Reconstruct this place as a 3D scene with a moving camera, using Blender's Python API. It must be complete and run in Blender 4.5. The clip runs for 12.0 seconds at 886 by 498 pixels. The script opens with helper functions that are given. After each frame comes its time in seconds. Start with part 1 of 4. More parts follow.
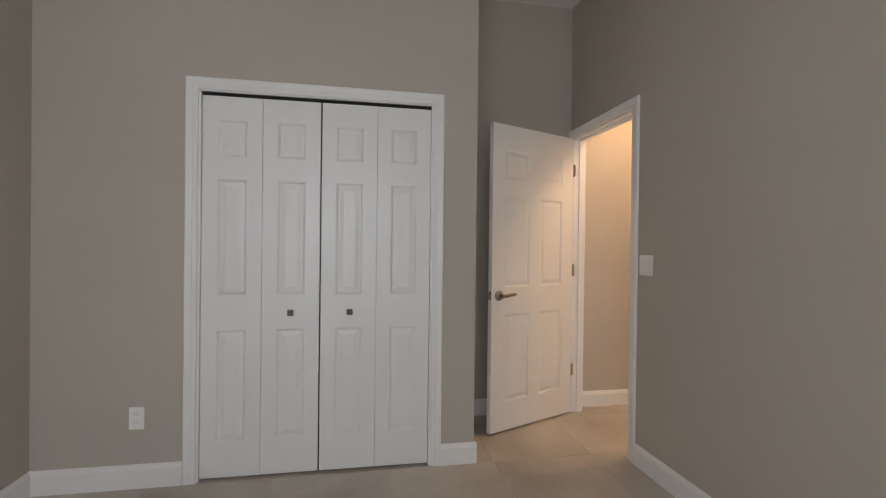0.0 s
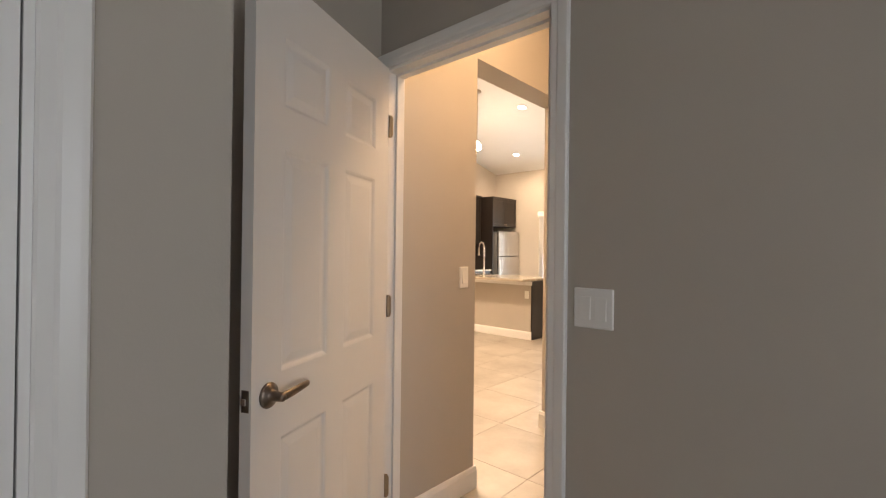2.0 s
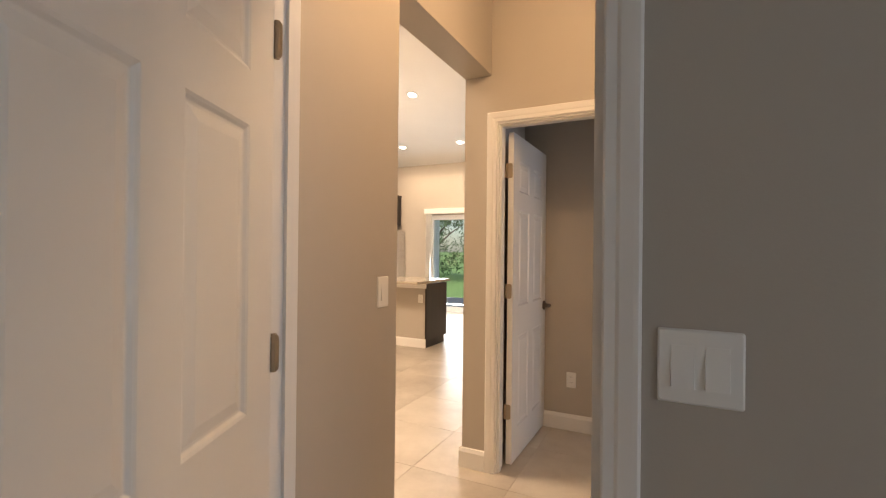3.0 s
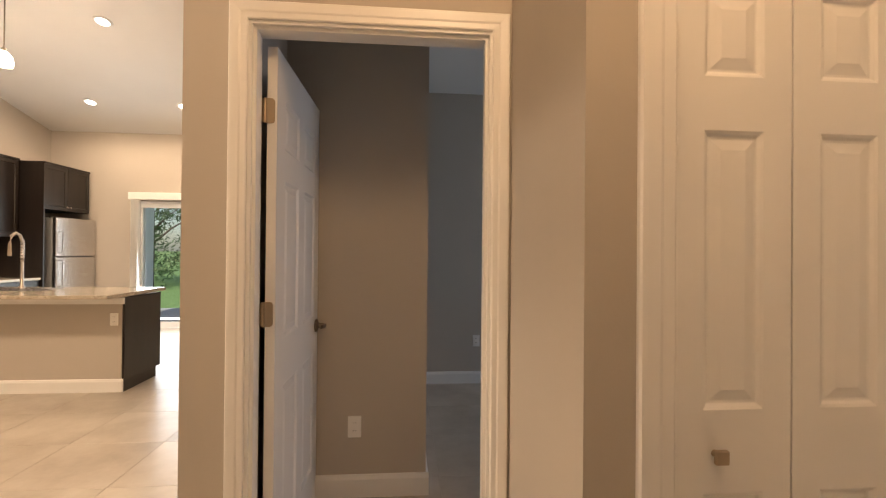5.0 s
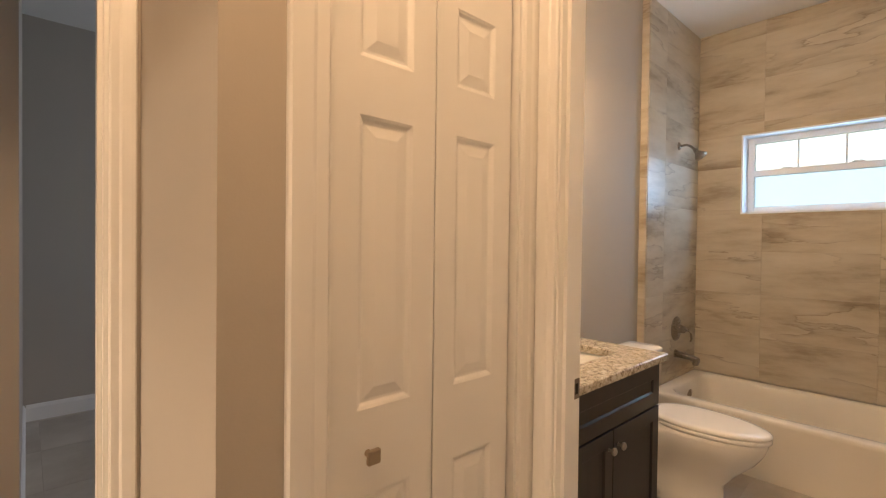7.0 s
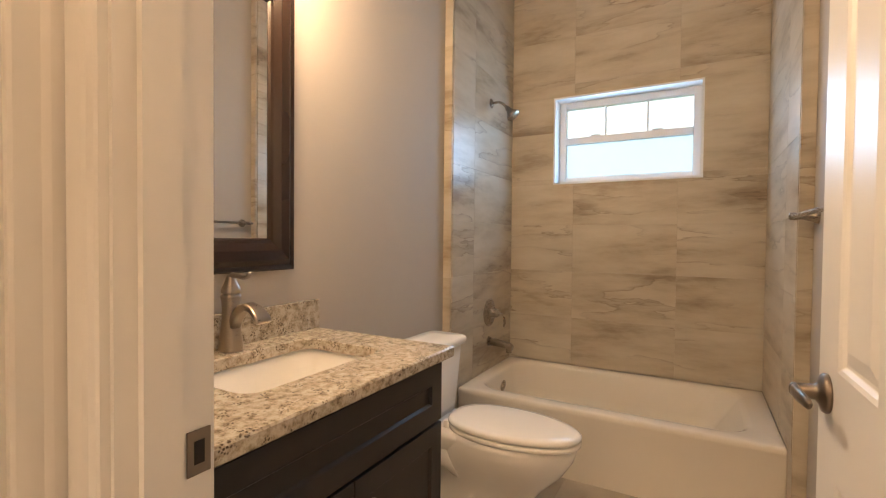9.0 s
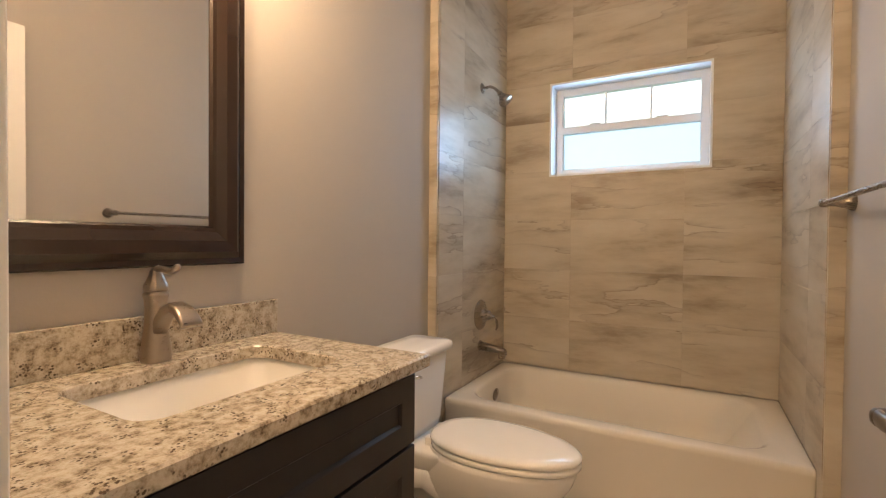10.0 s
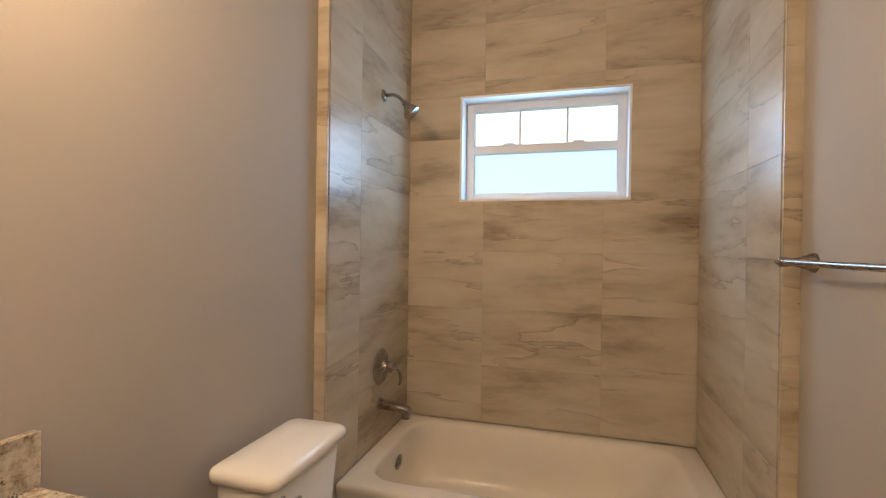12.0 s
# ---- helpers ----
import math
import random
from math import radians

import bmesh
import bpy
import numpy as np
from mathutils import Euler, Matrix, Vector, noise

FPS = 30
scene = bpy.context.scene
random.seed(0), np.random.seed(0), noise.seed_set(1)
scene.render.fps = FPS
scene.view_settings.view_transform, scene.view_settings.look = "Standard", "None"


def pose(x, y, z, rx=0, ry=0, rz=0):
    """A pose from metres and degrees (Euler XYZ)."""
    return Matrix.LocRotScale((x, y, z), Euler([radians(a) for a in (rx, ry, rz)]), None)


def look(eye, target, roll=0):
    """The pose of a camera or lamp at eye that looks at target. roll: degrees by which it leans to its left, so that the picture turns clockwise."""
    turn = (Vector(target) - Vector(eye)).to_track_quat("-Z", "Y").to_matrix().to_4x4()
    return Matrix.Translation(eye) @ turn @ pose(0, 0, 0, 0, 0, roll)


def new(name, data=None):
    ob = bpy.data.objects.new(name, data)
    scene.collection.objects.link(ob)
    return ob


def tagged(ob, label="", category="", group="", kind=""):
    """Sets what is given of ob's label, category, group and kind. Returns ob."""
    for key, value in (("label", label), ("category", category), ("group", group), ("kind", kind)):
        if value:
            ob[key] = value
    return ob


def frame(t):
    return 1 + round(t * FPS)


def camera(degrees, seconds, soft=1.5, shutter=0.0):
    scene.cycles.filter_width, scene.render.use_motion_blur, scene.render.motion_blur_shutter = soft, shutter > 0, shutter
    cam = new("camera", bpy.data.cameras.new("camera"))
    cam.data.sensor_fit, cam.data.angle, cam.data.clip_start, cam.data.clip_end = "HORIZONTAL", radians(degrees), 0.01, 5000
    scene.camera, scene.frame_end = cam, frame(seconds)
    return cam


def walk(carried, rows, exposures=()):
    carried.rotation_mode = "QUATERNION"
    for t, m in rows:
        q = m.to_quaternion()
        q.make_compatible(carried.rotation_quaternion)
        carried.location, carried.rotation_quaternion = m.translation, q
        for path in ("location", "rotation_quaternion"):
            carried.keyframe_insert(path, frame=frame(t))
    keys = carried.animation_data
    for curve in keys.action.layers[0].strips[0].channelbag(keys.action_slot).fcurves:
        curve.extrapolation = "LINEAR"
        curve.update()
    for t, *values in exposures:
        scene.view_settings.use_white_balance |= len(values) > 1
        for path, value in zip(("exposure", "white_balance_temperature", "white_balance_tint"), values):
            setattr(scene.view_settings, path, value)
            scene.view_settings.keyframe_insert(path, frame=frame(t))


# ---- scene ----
cam = camera(88.3, 12.0, 1.2)
PATH = [
    (0, (3.125, -1.573, 1.234), (1.157, -1.213, 1.223), 0.7),
    (0.5, (2.688, -1.524, 1.259), (0.792, -0.879, 1.255), 0.65),
    (1, (2.215, -1.495, 1.293), (0.452, -0.55, 1.289), 0.7),
    (1.5, (1.781, -1.392, 1.292), (0.198, -0.17, 1.295), 0.6),
    (2, (1.383, -1.251, 1.301), (0.04, 0.23, 1.308), 0.7),
    (2.5, (1.057, -1.075, 1.313), (-0.014, 0.614, 1.324), 0.7),
    (2.7, (0.942, -0.97, 1.316), (-0.058, 0.76, 1.325), 0.65),
    (4.3, (0.42, -0.046, 1.305), (0.243, 1.946, 1.318), 0.5),
    (4.5, (0.404, 0.037, 1.304), (0.369, 2.037, 1.318), 0.5),
    (5, (0.391, 0.187, 1.302), (0.563, 2.18, 1.315), 0.5),
    (5.5, (0.403, 0.234, 1.299), (0.676, 2.216, 1.317), 0.5),
    (6, (0.435, 0.237, 1.302), (1.035, 2.145, 1.321), 0.4),
    (6.5, (0.466, 0.256, 1.309), (1.462, 1.982, 1.304), 0.5),
    (7, (0.54, 0.322, 1.313), (1.889, 1.799, 1.284), 0.7),
    (7.5, (0.68, 0.381, 1.283), (2.264, 1.603, 1.26), 0.7),
    (7.7, (0.761, 0.401, 1.27), (2.415, 1.528, 1.246), 0.91),
    (9.3, (1.441, 0.495, 1.151), (3.194, 1.459, 1.113), 0.49),
    (9.5, (1.49, 0.515, 1.139), (3.246, 1.473, 1.108), 0.4),
    (10, (1.566, 0.523, 1.136), (3.319, 1.488, 1.104), 0.52),
    (10.5, (1.584, 0.523, 1.136), (3.335, 1.494, 1.108), 0.44),
    (11, (1.64, 0.557, 1.169), (3.389, 1.533, 1.141), 0.46),
    (11.5, (1.769, 0.615, 1.229), (3.588, 1.454, 1.201), 0.58),
    (12, (1.948, 0.721, 1.296), (3.872, 1.266, 1.287), 0.8),
]
EXPOSURES = [(0, 0.30), (1.5, 0.24), (2.5, 0.03), (4.5, -0.36), (6.0, -0.22), (7.0, -0.08), (7.5, -0.06), (9.5, -0.02), (11, -0.04), (12, -0.17)]
walk(cam, [(t, look(eye, target, roll)) for t, eye, target, roll in PATH], EXPOSURES)

# ---- world, sun, exposure ----
world = bpy.data.worlds.new("world")
scene.world = world
world.use_nodes = True
wn = world.node_tree.nodes
sky = wn.new("ShaderNodeTexSky")
sky.sky_type = "NISHITA"
sky.sun_disc = False
sky.sun_elevation, sky.sun_rotation = radians(50), radians(200)
wn["Background"].inputs["Strength"].default_value = 0.15
world.node_tree.links.new(sky.outputs["Color"], wn["Background"].inputs["Color"])
sun_data = bpy.data.lights.new("sun", "SUN")
sun_data.energy, sun_data.angle, sun_data.color = 5.0, radians(1), (1, 0.95, 0.87)
sun = new("sun", sun_data)
sun.matrix_world = look((0, 0, 20), (0 + 20 * 0.25, 20 * 0.85, 0))


def area_lamp(name, eye, target, sx, sy, watts, color):
    d = bpy.data.lights.new(name, "AREA")
    d.shape, d.size, d.size_y, d.energy, d.color = "RECTANGLE", sx, sy, watts, color
    ob = new(name, d)
    ob.matrix_world = look(eye, target)
    return ob


def spot_lamp(name, eye, watts, color, size=0.10, cone=150):
    d = bpy.data.lights.new(name, "SPOT")
    d.energy, d.color, d.shadow_soft_size, d.spot_size, d.spot_blend = watts, color, size, radians(cone), 0.6
    ob = new(name, d)
    ob.matrix_world = look(eye, (eye[0], eye[1] + 0.001, 0))
    return ob


def point_lamp(name, eye, watts, color, size=0.06):
    d = bpy.data.lights.new(name, "POINT")
    d.energy, d.color, d.shadow_soft_size = watts, color, size
    ob = new(name, d)
    ob.location = eye
    return ob


COOL = (0.92, 0.918, 1.0)
area_lamp("daylight_bedroom", (4.28, -1.9, 1.45), (0, -1.9, 1.3), 1.7, 1.3, 26, COOL)
area_lamp("daylight_back_bedroom", (3.97, 3.4, 1.45), (0, 3.4, 1.2), 1.5, 1.3, 22, (0.72, 0.79, 1.0))
area_lamp("daylight_bath", (4.455, 0.882, 1.828), (3, 0.882, 1.75), 0.66, 0.38, 8.5, (0.40, 0.66, 1.0))
area_lamp("daylight_slider", (-3.0, 7.90, 1.1), (-3.0, 4, 0.6), 1.7, 1.9, 65, (0.9, 0.96, 1.0))
point_lamp("hall_lamp", (0.62, 0.60, 2.66), 38, (1.0, 0.635, 0.35), 0.16)
for vx in (1.92, 2.11, 2.30):
    point_lamp("vanity_bulb_lamp", (vx, 1.44, 2.10), 15.5, (1.0, 0.685, 0.415), 0.045)
CAN_SLOPE = 0.24
def kitchen_z(y):
    return 3.18 + CAN_SLOPE * (7.965 - y)
# last two are unseen, added over the living area to light the knee wall
CANS = [(-2.90, 5.45), (-4.07, 7.08), (-2.81, 7.11), (-4.35, 5.45), (-2.2, 1.4), (-3.9, 1.4)]
for cx, cy in CANS:
    spot_lamp("can_and_fill_lamp", (cx, cy, kitchen_z(cy) - 0.03), 105 if cy > 4 else 850, (1.0, 0.725, 0.49), 0.10 if cy > 4 else 0.45, 172)
PENDANTS = [(-3.30, 4.72, 2.98), (-3.92, 4.65, 2.98)]
for cx, cy, cz in PENDANTS:
    point_lamp("pendant_bulb_lamp", (cx, cy, cz - 0.07), 28, (1.0, 0.74, 0.53), 0.06)


# ---- materials ----
def material(name, rough=0.5, metal=0.0):
    m = bpy.data.materials.new(name)
    m.use_nodes = True
    b = m.node_tree.nodes["Principled BSDF"]
    b.inputs["Roughness"].default_value = rough
    b.inputs["Metallic"].default_value = metal
    return m, m.node_tree.nodes, m.node_tree.links, b


def ramp_node(n, stops):
    r = n.new("ShaderNodeValToRGB")
    e = r.color_ramp.elements
    while len(e) < len(stops):
        e.new(0.5)
    for el, (p, c) in zip(e, stops):
        el.position, el.color = p, (*c, 1)
    return r


def noise_node(n, l, scale, detail=4, stretch=None, rough=0.5, random=False, spin=None):
    tc = n.new("ShaderNodeTexCoord")
    out = tc.outputs["Object"]
    if random:
        oi = n.new("ShaderNodeObjectInfo")
        add = n.new("ShaderNodeVectorMath")
        add.operation = "MULTIPLY_ADD"
        l.new(oi.outputs["Random"], add.inputs[0])
        add.inputs[1].default_value = (37.0, 53.0, 71.0)
        l.new(out, add.inputs[2])
        out = add.outputs[0]
    if stretch or spin:
        mp = n.new("ShaderNodeMapping")
        if spin:
            mp.inputs["Rotation"].default_value = spin
        if stretch:
            mp.inputs["Scale"].default_value = stretch
        l.new(out, mp.inputs["Vector"])
        out = mp.outputs["Vector"]
    t = n.new("ShaderNodeTexNoise")
    t.inputs["Scale"].default_value = scale
    t.inputs["Detail"].default_value = detail
    t.inputs["Roughness"].default_value = rough
    l.new(out, t.inputs["Vector"])
    return t


def bump_node(n, l, b, height, strength, distance=0.002):
    bp = n.new("ShaderNodeBump")
    bp.inputs["Strength"].default_value = strength
    bp.inputs["Distance"].default_value = distance
    l.new(height, bp.inputs["Height"])
    l.new(bp.outputs["Normal"], b.inputs["Normal"])


def painted(name, c, rough=0.6, vary=0.05, grain=220, strength=0.12):
    m, n, l, b = material(name, rough)
    t = noise_node(n, l, 1.3, 5)
    r = ramp_node(n, [(0.3, tuple(v * (1 - vary) for v in c)), (0.7, tuple(min(1, v * (1 + vary)) for v in c))])
    l.new(t.outputs["Fac"], r.inputs["Fac"])
    l.new(r.outputs["Color"], b.inputs["Base Color"])
    g = noise_node(n, l, grain, 3)
    bump_node(n, l, b, g.outputs["Fac"], strength, 0.001)
    return m


def metallic(name, c, rough=0.3):
    m, n, l, b = material(name, rough, 1.0)
    b.inputs["Base Color"].default_value = (*c, 1)
    t = noise_node(n, l, 60, 3, (1, 1, 12))
    r = n.new("ShaderNodeMapRange")
    r.inputs["To Min"].default_value, r.inputs["To Max"].default_value = rough * 0.8, rough * 1.25
    l.new(t.outputs["Fac"], r.inputs["Value"])
    l.new(r.outputs["Result"], b.inputs["Roughness"])
    return m


def emitter(name, c, s):
    m, n, l, b = material(name)
    b.inputs["Base Color"].default_value = (*c, 1)
    b.inputs["Emission Color"].default_value = (*c, 1)
    b.inputs["Emission Strength"].default_value = s
    return m


WALL = painted("greige_wall_paint", (0.468, 0.426, 0.370), 0.75, 0.03, 160, 0.25)
CEIL = painted("white_ceiling_paint", (0.78, 0.77, 0.75), 0.85, 0.02, 60, 0.5)
TRIM = painted("white_trim_paint", (0.80, 0.79, 0.77), 0.32, 0.02, 90, 0.015)
DOORP = painted("white_door_paint", (0.78, 0.77, 0.75), 0.38, 0.02, 140, 0.08)
PLASTIC = painted("white_plastic", (0.82, 0.81, 0.78), 0.3, 0.01, 50, 0.02)
CERAMIC = painted("white_ceramic", (0.85, 0.83, 0.79), 0.08, 0.01, 20, 0.0)
TUBM = painted("biscuit_white_tub_enamel", (0.80, 0.75, 0.66), 0.12, 0.01, 20, 0.0)
DARK = painted("dark_void", (0.02, 0.018, 0.016), 0.9)
NICKEL = metallic("brushed_nickel", (0.43, 0.375, 0.315), 0.29)
AGED = metallic("aged_satin_nickel", (0.24, 0.20, 0.165), 0.36)
SATIN = metallic("satin_nickel_fixture", (0.33, 0.285, 0.235), 0.27)
HINGEM = metallic("satin_nickel_hinge", (0.44, 0.355, 0.25), 0.42)
DARKKNOB = metallic("dark_square_pewter", (0.085, 0.076, 0.068), 0.4)
BRONZE = metallic("antique_nickel", (0.42, 0.34, 0.25), 0.32)
STEEL = metallic("stainless_steel", (0.62, 0.61, 0.60), 0.26)
CHROME = metallic("chrome", (0.8, 0.8, 0.8), 0.08)
BLACK = painted("black_appliance_plastic", (0.015, 0.015, 0.016), 0.2)
VINYL = painted("white_window_vinyl", (0.82, 0.84, 0.86), 0.35, 0.01, 60, 0.02)


def make_espresso():
    m, n, l, b = material("espresso_wood", 0.40)
    t = noise_node(n, l, 14, 6, (1, 1, 0.08), 0.6)
    r = ramp_node(n, [(0.3, (0.006, 0.004, 0.003)), (0.7, (0.016, 0.010, 0.007))])
    l.new(t.outputs["Fac"], r.inputs["Fac"])
    l.new(r.outputs["Color"], b.inputs["Base Color"])
    bump_node(n, l, b, t.outputs["Fac"], 0.1, 0.001)
    return m


ESPRESSO = make_espresso()


def make_floor_tile():
    m, n, l, b = material("beige_porcelain_floor_tile", 0.3)
    t = noise_node(n, l, 2.2, 7, None, 0.6, True)
    r = ramp_node(n, [(0.25, (0.33, 0.28, 0.225)), (0.5, (0.45, 0.40, 0.335)), (0.75, (0.56, 0.51, 0.44))])
    l.new(t.outputs["Fac"], r.inputs["Fac"])
    l.new(r.outputs["Color"], b.inputs["Base Color"])
    g = noise_node(n, l, 40, 4)
    mr = n.new("ShaderNodeMapRange")
    mr.inputs["To Min"].default_value, mr.inputs["To Max"].default_value = 0.22, 0.42
    l.new(g.outputs["Fac"], mr.inputs["Value"])
    l.new(mr.outputs["Result"], b.inputs["Roughness"])
    bump_node(n, l, b, g.outputs["Fac"], 0.06, 0.001)
    return m


FLOORT = make_floor_tile()
TILE_GROUT = painted("cream_tile_grout", (0.50, 0.44, 0.35), 0.8, 0.05, 80, 0.2)
GROUT = painted("tan_grout", (0.44, 0.39, 0.33), 0.9, 0.08, 80, 0.3)


def make_wall_tile():
    """Stone-look porcelain: soft slanting bands with thin dark veins."""
    m, n, l, b = material("stone_look_wall_tile", 0.31)
    soft = noise_node(n, l, 1.5, 9, (1, 4.0, 1), 0.60, True, (0, 0, radians(-14)))
    base = ramp_node(n, [(0.33, (0.31, 0.25, 0.175)), (0.43, (0.47, 0.405, 0.305)), (0.52, (0.545, 0.48, 0.375)), (0.66, (0.61, 0.55, 0.45))])
    l.new(soft.outputs["Fac"], base.inputs["Fac"])
    vein = noise_node(n, l, 0.95, 6, (1, 5.2, 1), 0.50, True, (0, 0, radians(-13)))
    vr = ramp_node(n, [(0.0, (0, 0, 0)), (0.495, (0, 0, 0)), (0.501, (1, 1, 1)), (0.506, (0.40, 0.40, 0.40)), (0.55, (0, 0, 0))])
    l.new(vein.outputs["Fac"], vr.inputs["Fac"])
    gate = noise_node(n, l, 2.3, 3, None, 0.5, True)
    gr = ramp_node(n, [(0.40, (0, 0, 0)), (0.58, (1, 1, 1))])
    l.new(gate.outputs["Fac"], gr.inputs["Fac"])
    mul = n.new("ShaderNodeMath")
    mul.operation = "MULTIPLY"
    l.new(vr.outputs["Color"], mul.inputs[0])
    l.new(gr.outputs["Color"], mul.inputs[1])
    sc = n.new("ShaderNodeMath")
    sc.operation = "MULTIPLY"
    sc.inputs[1].default_value = 0.70
    l.new(mul.outputs[0], sc.inputs[0])
    mix = n.new("ShaderNodeMix")
    mix.data_type = "RGBA"
    l.new(sc.outputs[0], mix.inputs["Factor"])
    l.new(base.outputs["Color"], mix.inputs["A"])
    mix.inputs["B"].default_value = (0.15, 0.105, 0.065, 1)
    l.new(mix.outputs["Result"], b.inputs["Base Color"])
    bump_node(n, l, b, soft.outputs["Fac"], 0.08, 0.002)
    return m


WTILE = make_wall_tile()


def make_granite():
    m, n, l, b = material("speckled_cream_granite", 0.12)
    a = noise_node(n, l, 58, 6, None, 0.7)
    base = ramp_node(n, [(0.32, (0.15, 0.115, 0.075)), (0.44, (0.38, 0.325, 0.245)), (0.56, (0.54, 0.485, 0.395)), (0.66, (0.60, 0.555, 0.475)), (0.76, (0.33, 0.285, 0.22))])
    l.new(a.outputs["Fac"], base.inputs["Fac"])
    tc = n.new("ShaderNodeTexCoord")
    v = n.new("ShaderNodeTexVoronoi")
    v.inputs["Scale"].default_value = 165
    l.new(tc.outputs["Object"], v.inputs["Vector"])
    g = noise_node(n, l, 34, 4)
    mr = ramp_node(n, [(0.51, (0, 0, 0)), (0.59, (1, 1, 1))])
    l.new(g.outputs["Fac"], mr.inputs["Fac"])
    vr = ramp_node(n, [(0.30, (1, 1, 1)), (0.46, (0, 0, 0))])
    l.new(v.outputs["Distance"], vr.inputs["Fac"])
    mul = n.new("ShaderNodeMath")
    mul.operation = "MULTIPLY"
    l.new(mr.outputs["Color"], mul.inputs[0])
    l.new(vr.outputs["Color"], mul.inputs[1])
    mix = n.new("ShaderNodeMix")
    mix.data_type = "RGBA"
    l.new(mul.outputs[0], mix.inputs["Factor"])
    l.new(base.outputs["Color"], mix.inputs["A"])
    mix.inputs["B"].default_value = (0.105, 0.078, 0.054, 1)
    l.new(mix.outputs["Result"], b.inputs["Base Color"])
    return m


GRANITE = make_granite()


def make_glass(name, rough, color):
    m, n, l, b = material(name, rough)
    b.inputs["Base Color"].default_value = (*color, 1)
    b.inputs["Transmission Weight"].default_value = 1.0
    b.inputs["IOR"].default_value = 1.45
    return m


GLASS = make_glass("clear_glass", 0.0, (0.97, 0.98, 0.98))
FROST = make_glass("frosted_glass", 0.5, (0.60, 0.73, 0.84))
MIRRORM, _n, _l, _b = material("mirror_silver", 0.015, 1.0)
_b.inputs["Base Color"].default_value = (0.88, 0.88, 0.86, 1)
BULB = emitter("lit_lamp_glass", (1.0, 0.86, 0.68), 14)


# ---- mesh helpers ----
def finish(bm, name, mat, parent=None, label="", smooth=False, bevel=0.0):
    bmesh.ops.recalc_face_normals(bm, faces=bm.faces)
    me = bpy.data.meshes.new(name)
    bm.to_mesh(me)
    bm.free()
    me.materials.append(mat)
    if smooth:
        for p in me.polygons:
            p.use_smooth = True
    ob = new(name, me)
    if parent:
        ob.parent = parent
    if label:
        ob["label"] = label
    if bevel:
        md = ob.modifiers.new("bevel", "BEVEL")
        md.width, md.segments, md.limit_method, md.angle_limit = bevel, 2, "ANGLE", radians(40)
    return ob


def part(name, bm, mat, parent, label="", smooth=False, bevel=0.0):
    return finish(bm, name, mat, parent, label, smooth, bevel)


def empty(name, label, category, group="", m=None, kind=""):
    ob = new(name)
    if m is not None:
        ob.matrix_basis = m
    return tagged(ob, label, category, group, kind)


def add_box(bm, x0, y0, z0, x1, y1, z1):
    v = [bm.verts.new((x, y, z)) for x in (x0, x1) for y in (y0, y1) for z in (z0, z1)]
    for f in ((0, 1, 3, 2), (4, 6, 7, 5), (0, 4, 5, 1), (2, 3, 7, 6), (0, 2, 6, 4), (1, 5, 7, 3)):
        bm.faces.new([v[i] for i in f])
    return bm


def box(x0, y0, z0, x1, y1, z1):
    return add_box(bmesh.new(), min(x0, x1), min(y0, y1), min(z0, z1), max(x0, x1), max(y0, y1), max(z0, z1))


def loft(bm, rings, cap0=True, cap1=True):
    vs = [[bm.verts.new(p) for p in r] for r in rings]
    n = len(vs[0])
    for a, b in zip(vs, vs[1:]):
        for i in range(n):
            bm.faces.new((a[i], a[(i + 1) % n], b[(i + 1) % n], b[i]))
    if cap0:
        bm.faces.new(vs[0][::-1])
    if cap1:
        bm.faces.new(vs[-1])
    return bm


def lathe(bm, profile, seg=24, m=None):
    """Rings of (radius, height) turned round z, then placed by m."""
    m = m or Matrix()
    rings = [[m @ Vector((r * math.cos(2 * math.pi * i / seg), r * math.sin(2 * math.pi * i / seg), h)) for i in range(seg)] for r, h in profile]
    return loft(bm, rings)


def tube(bm, pts, radii, seg=12, flat=1.0):
    """A round bar along pts; flat squeezes it across."""
    pts = [Vector(p) for p in pts]
    if not hasattr(radii, "__len__"):
        radii = [radii] * len(pts)
    rings = []
    for i, (p, r) in enumerate(zip(pts, radii)):
        d = (pts[min(i + 1, len(pts) - 1)] - pts[max(i - 1, 0)]).normalized()
        ref = Vector((0, 0, 1)) if abs(d.z) < 0.9 else Vector((0, 1, 0))
        u = d.cross(ref).normalized()
        w = u.cross(d).normalized()
        rings.append([p + (u * math.cos(a) + w * math.sin(a) * flat) * r for a in (2 * math.pi * k / seg for k in range(seg))])
    return loft(bm, rings)


def rrect(x0, y0, x1, y1, r, z, k=5):
    out = []
    for cx, cy, a0 in ((x1 - r, y1 - r, 0), (x0 + r, y1 - r, 90), (x0 + r, y0 + r, 180), (x1 - r, y0 + r, 270)):
        for i in range(k + 1):
            a = radians(a0 + 90 * i / k)
            out.append(Vector((cx + r * math.cos(a), cy + r * math.sin(a), z)))
    return out


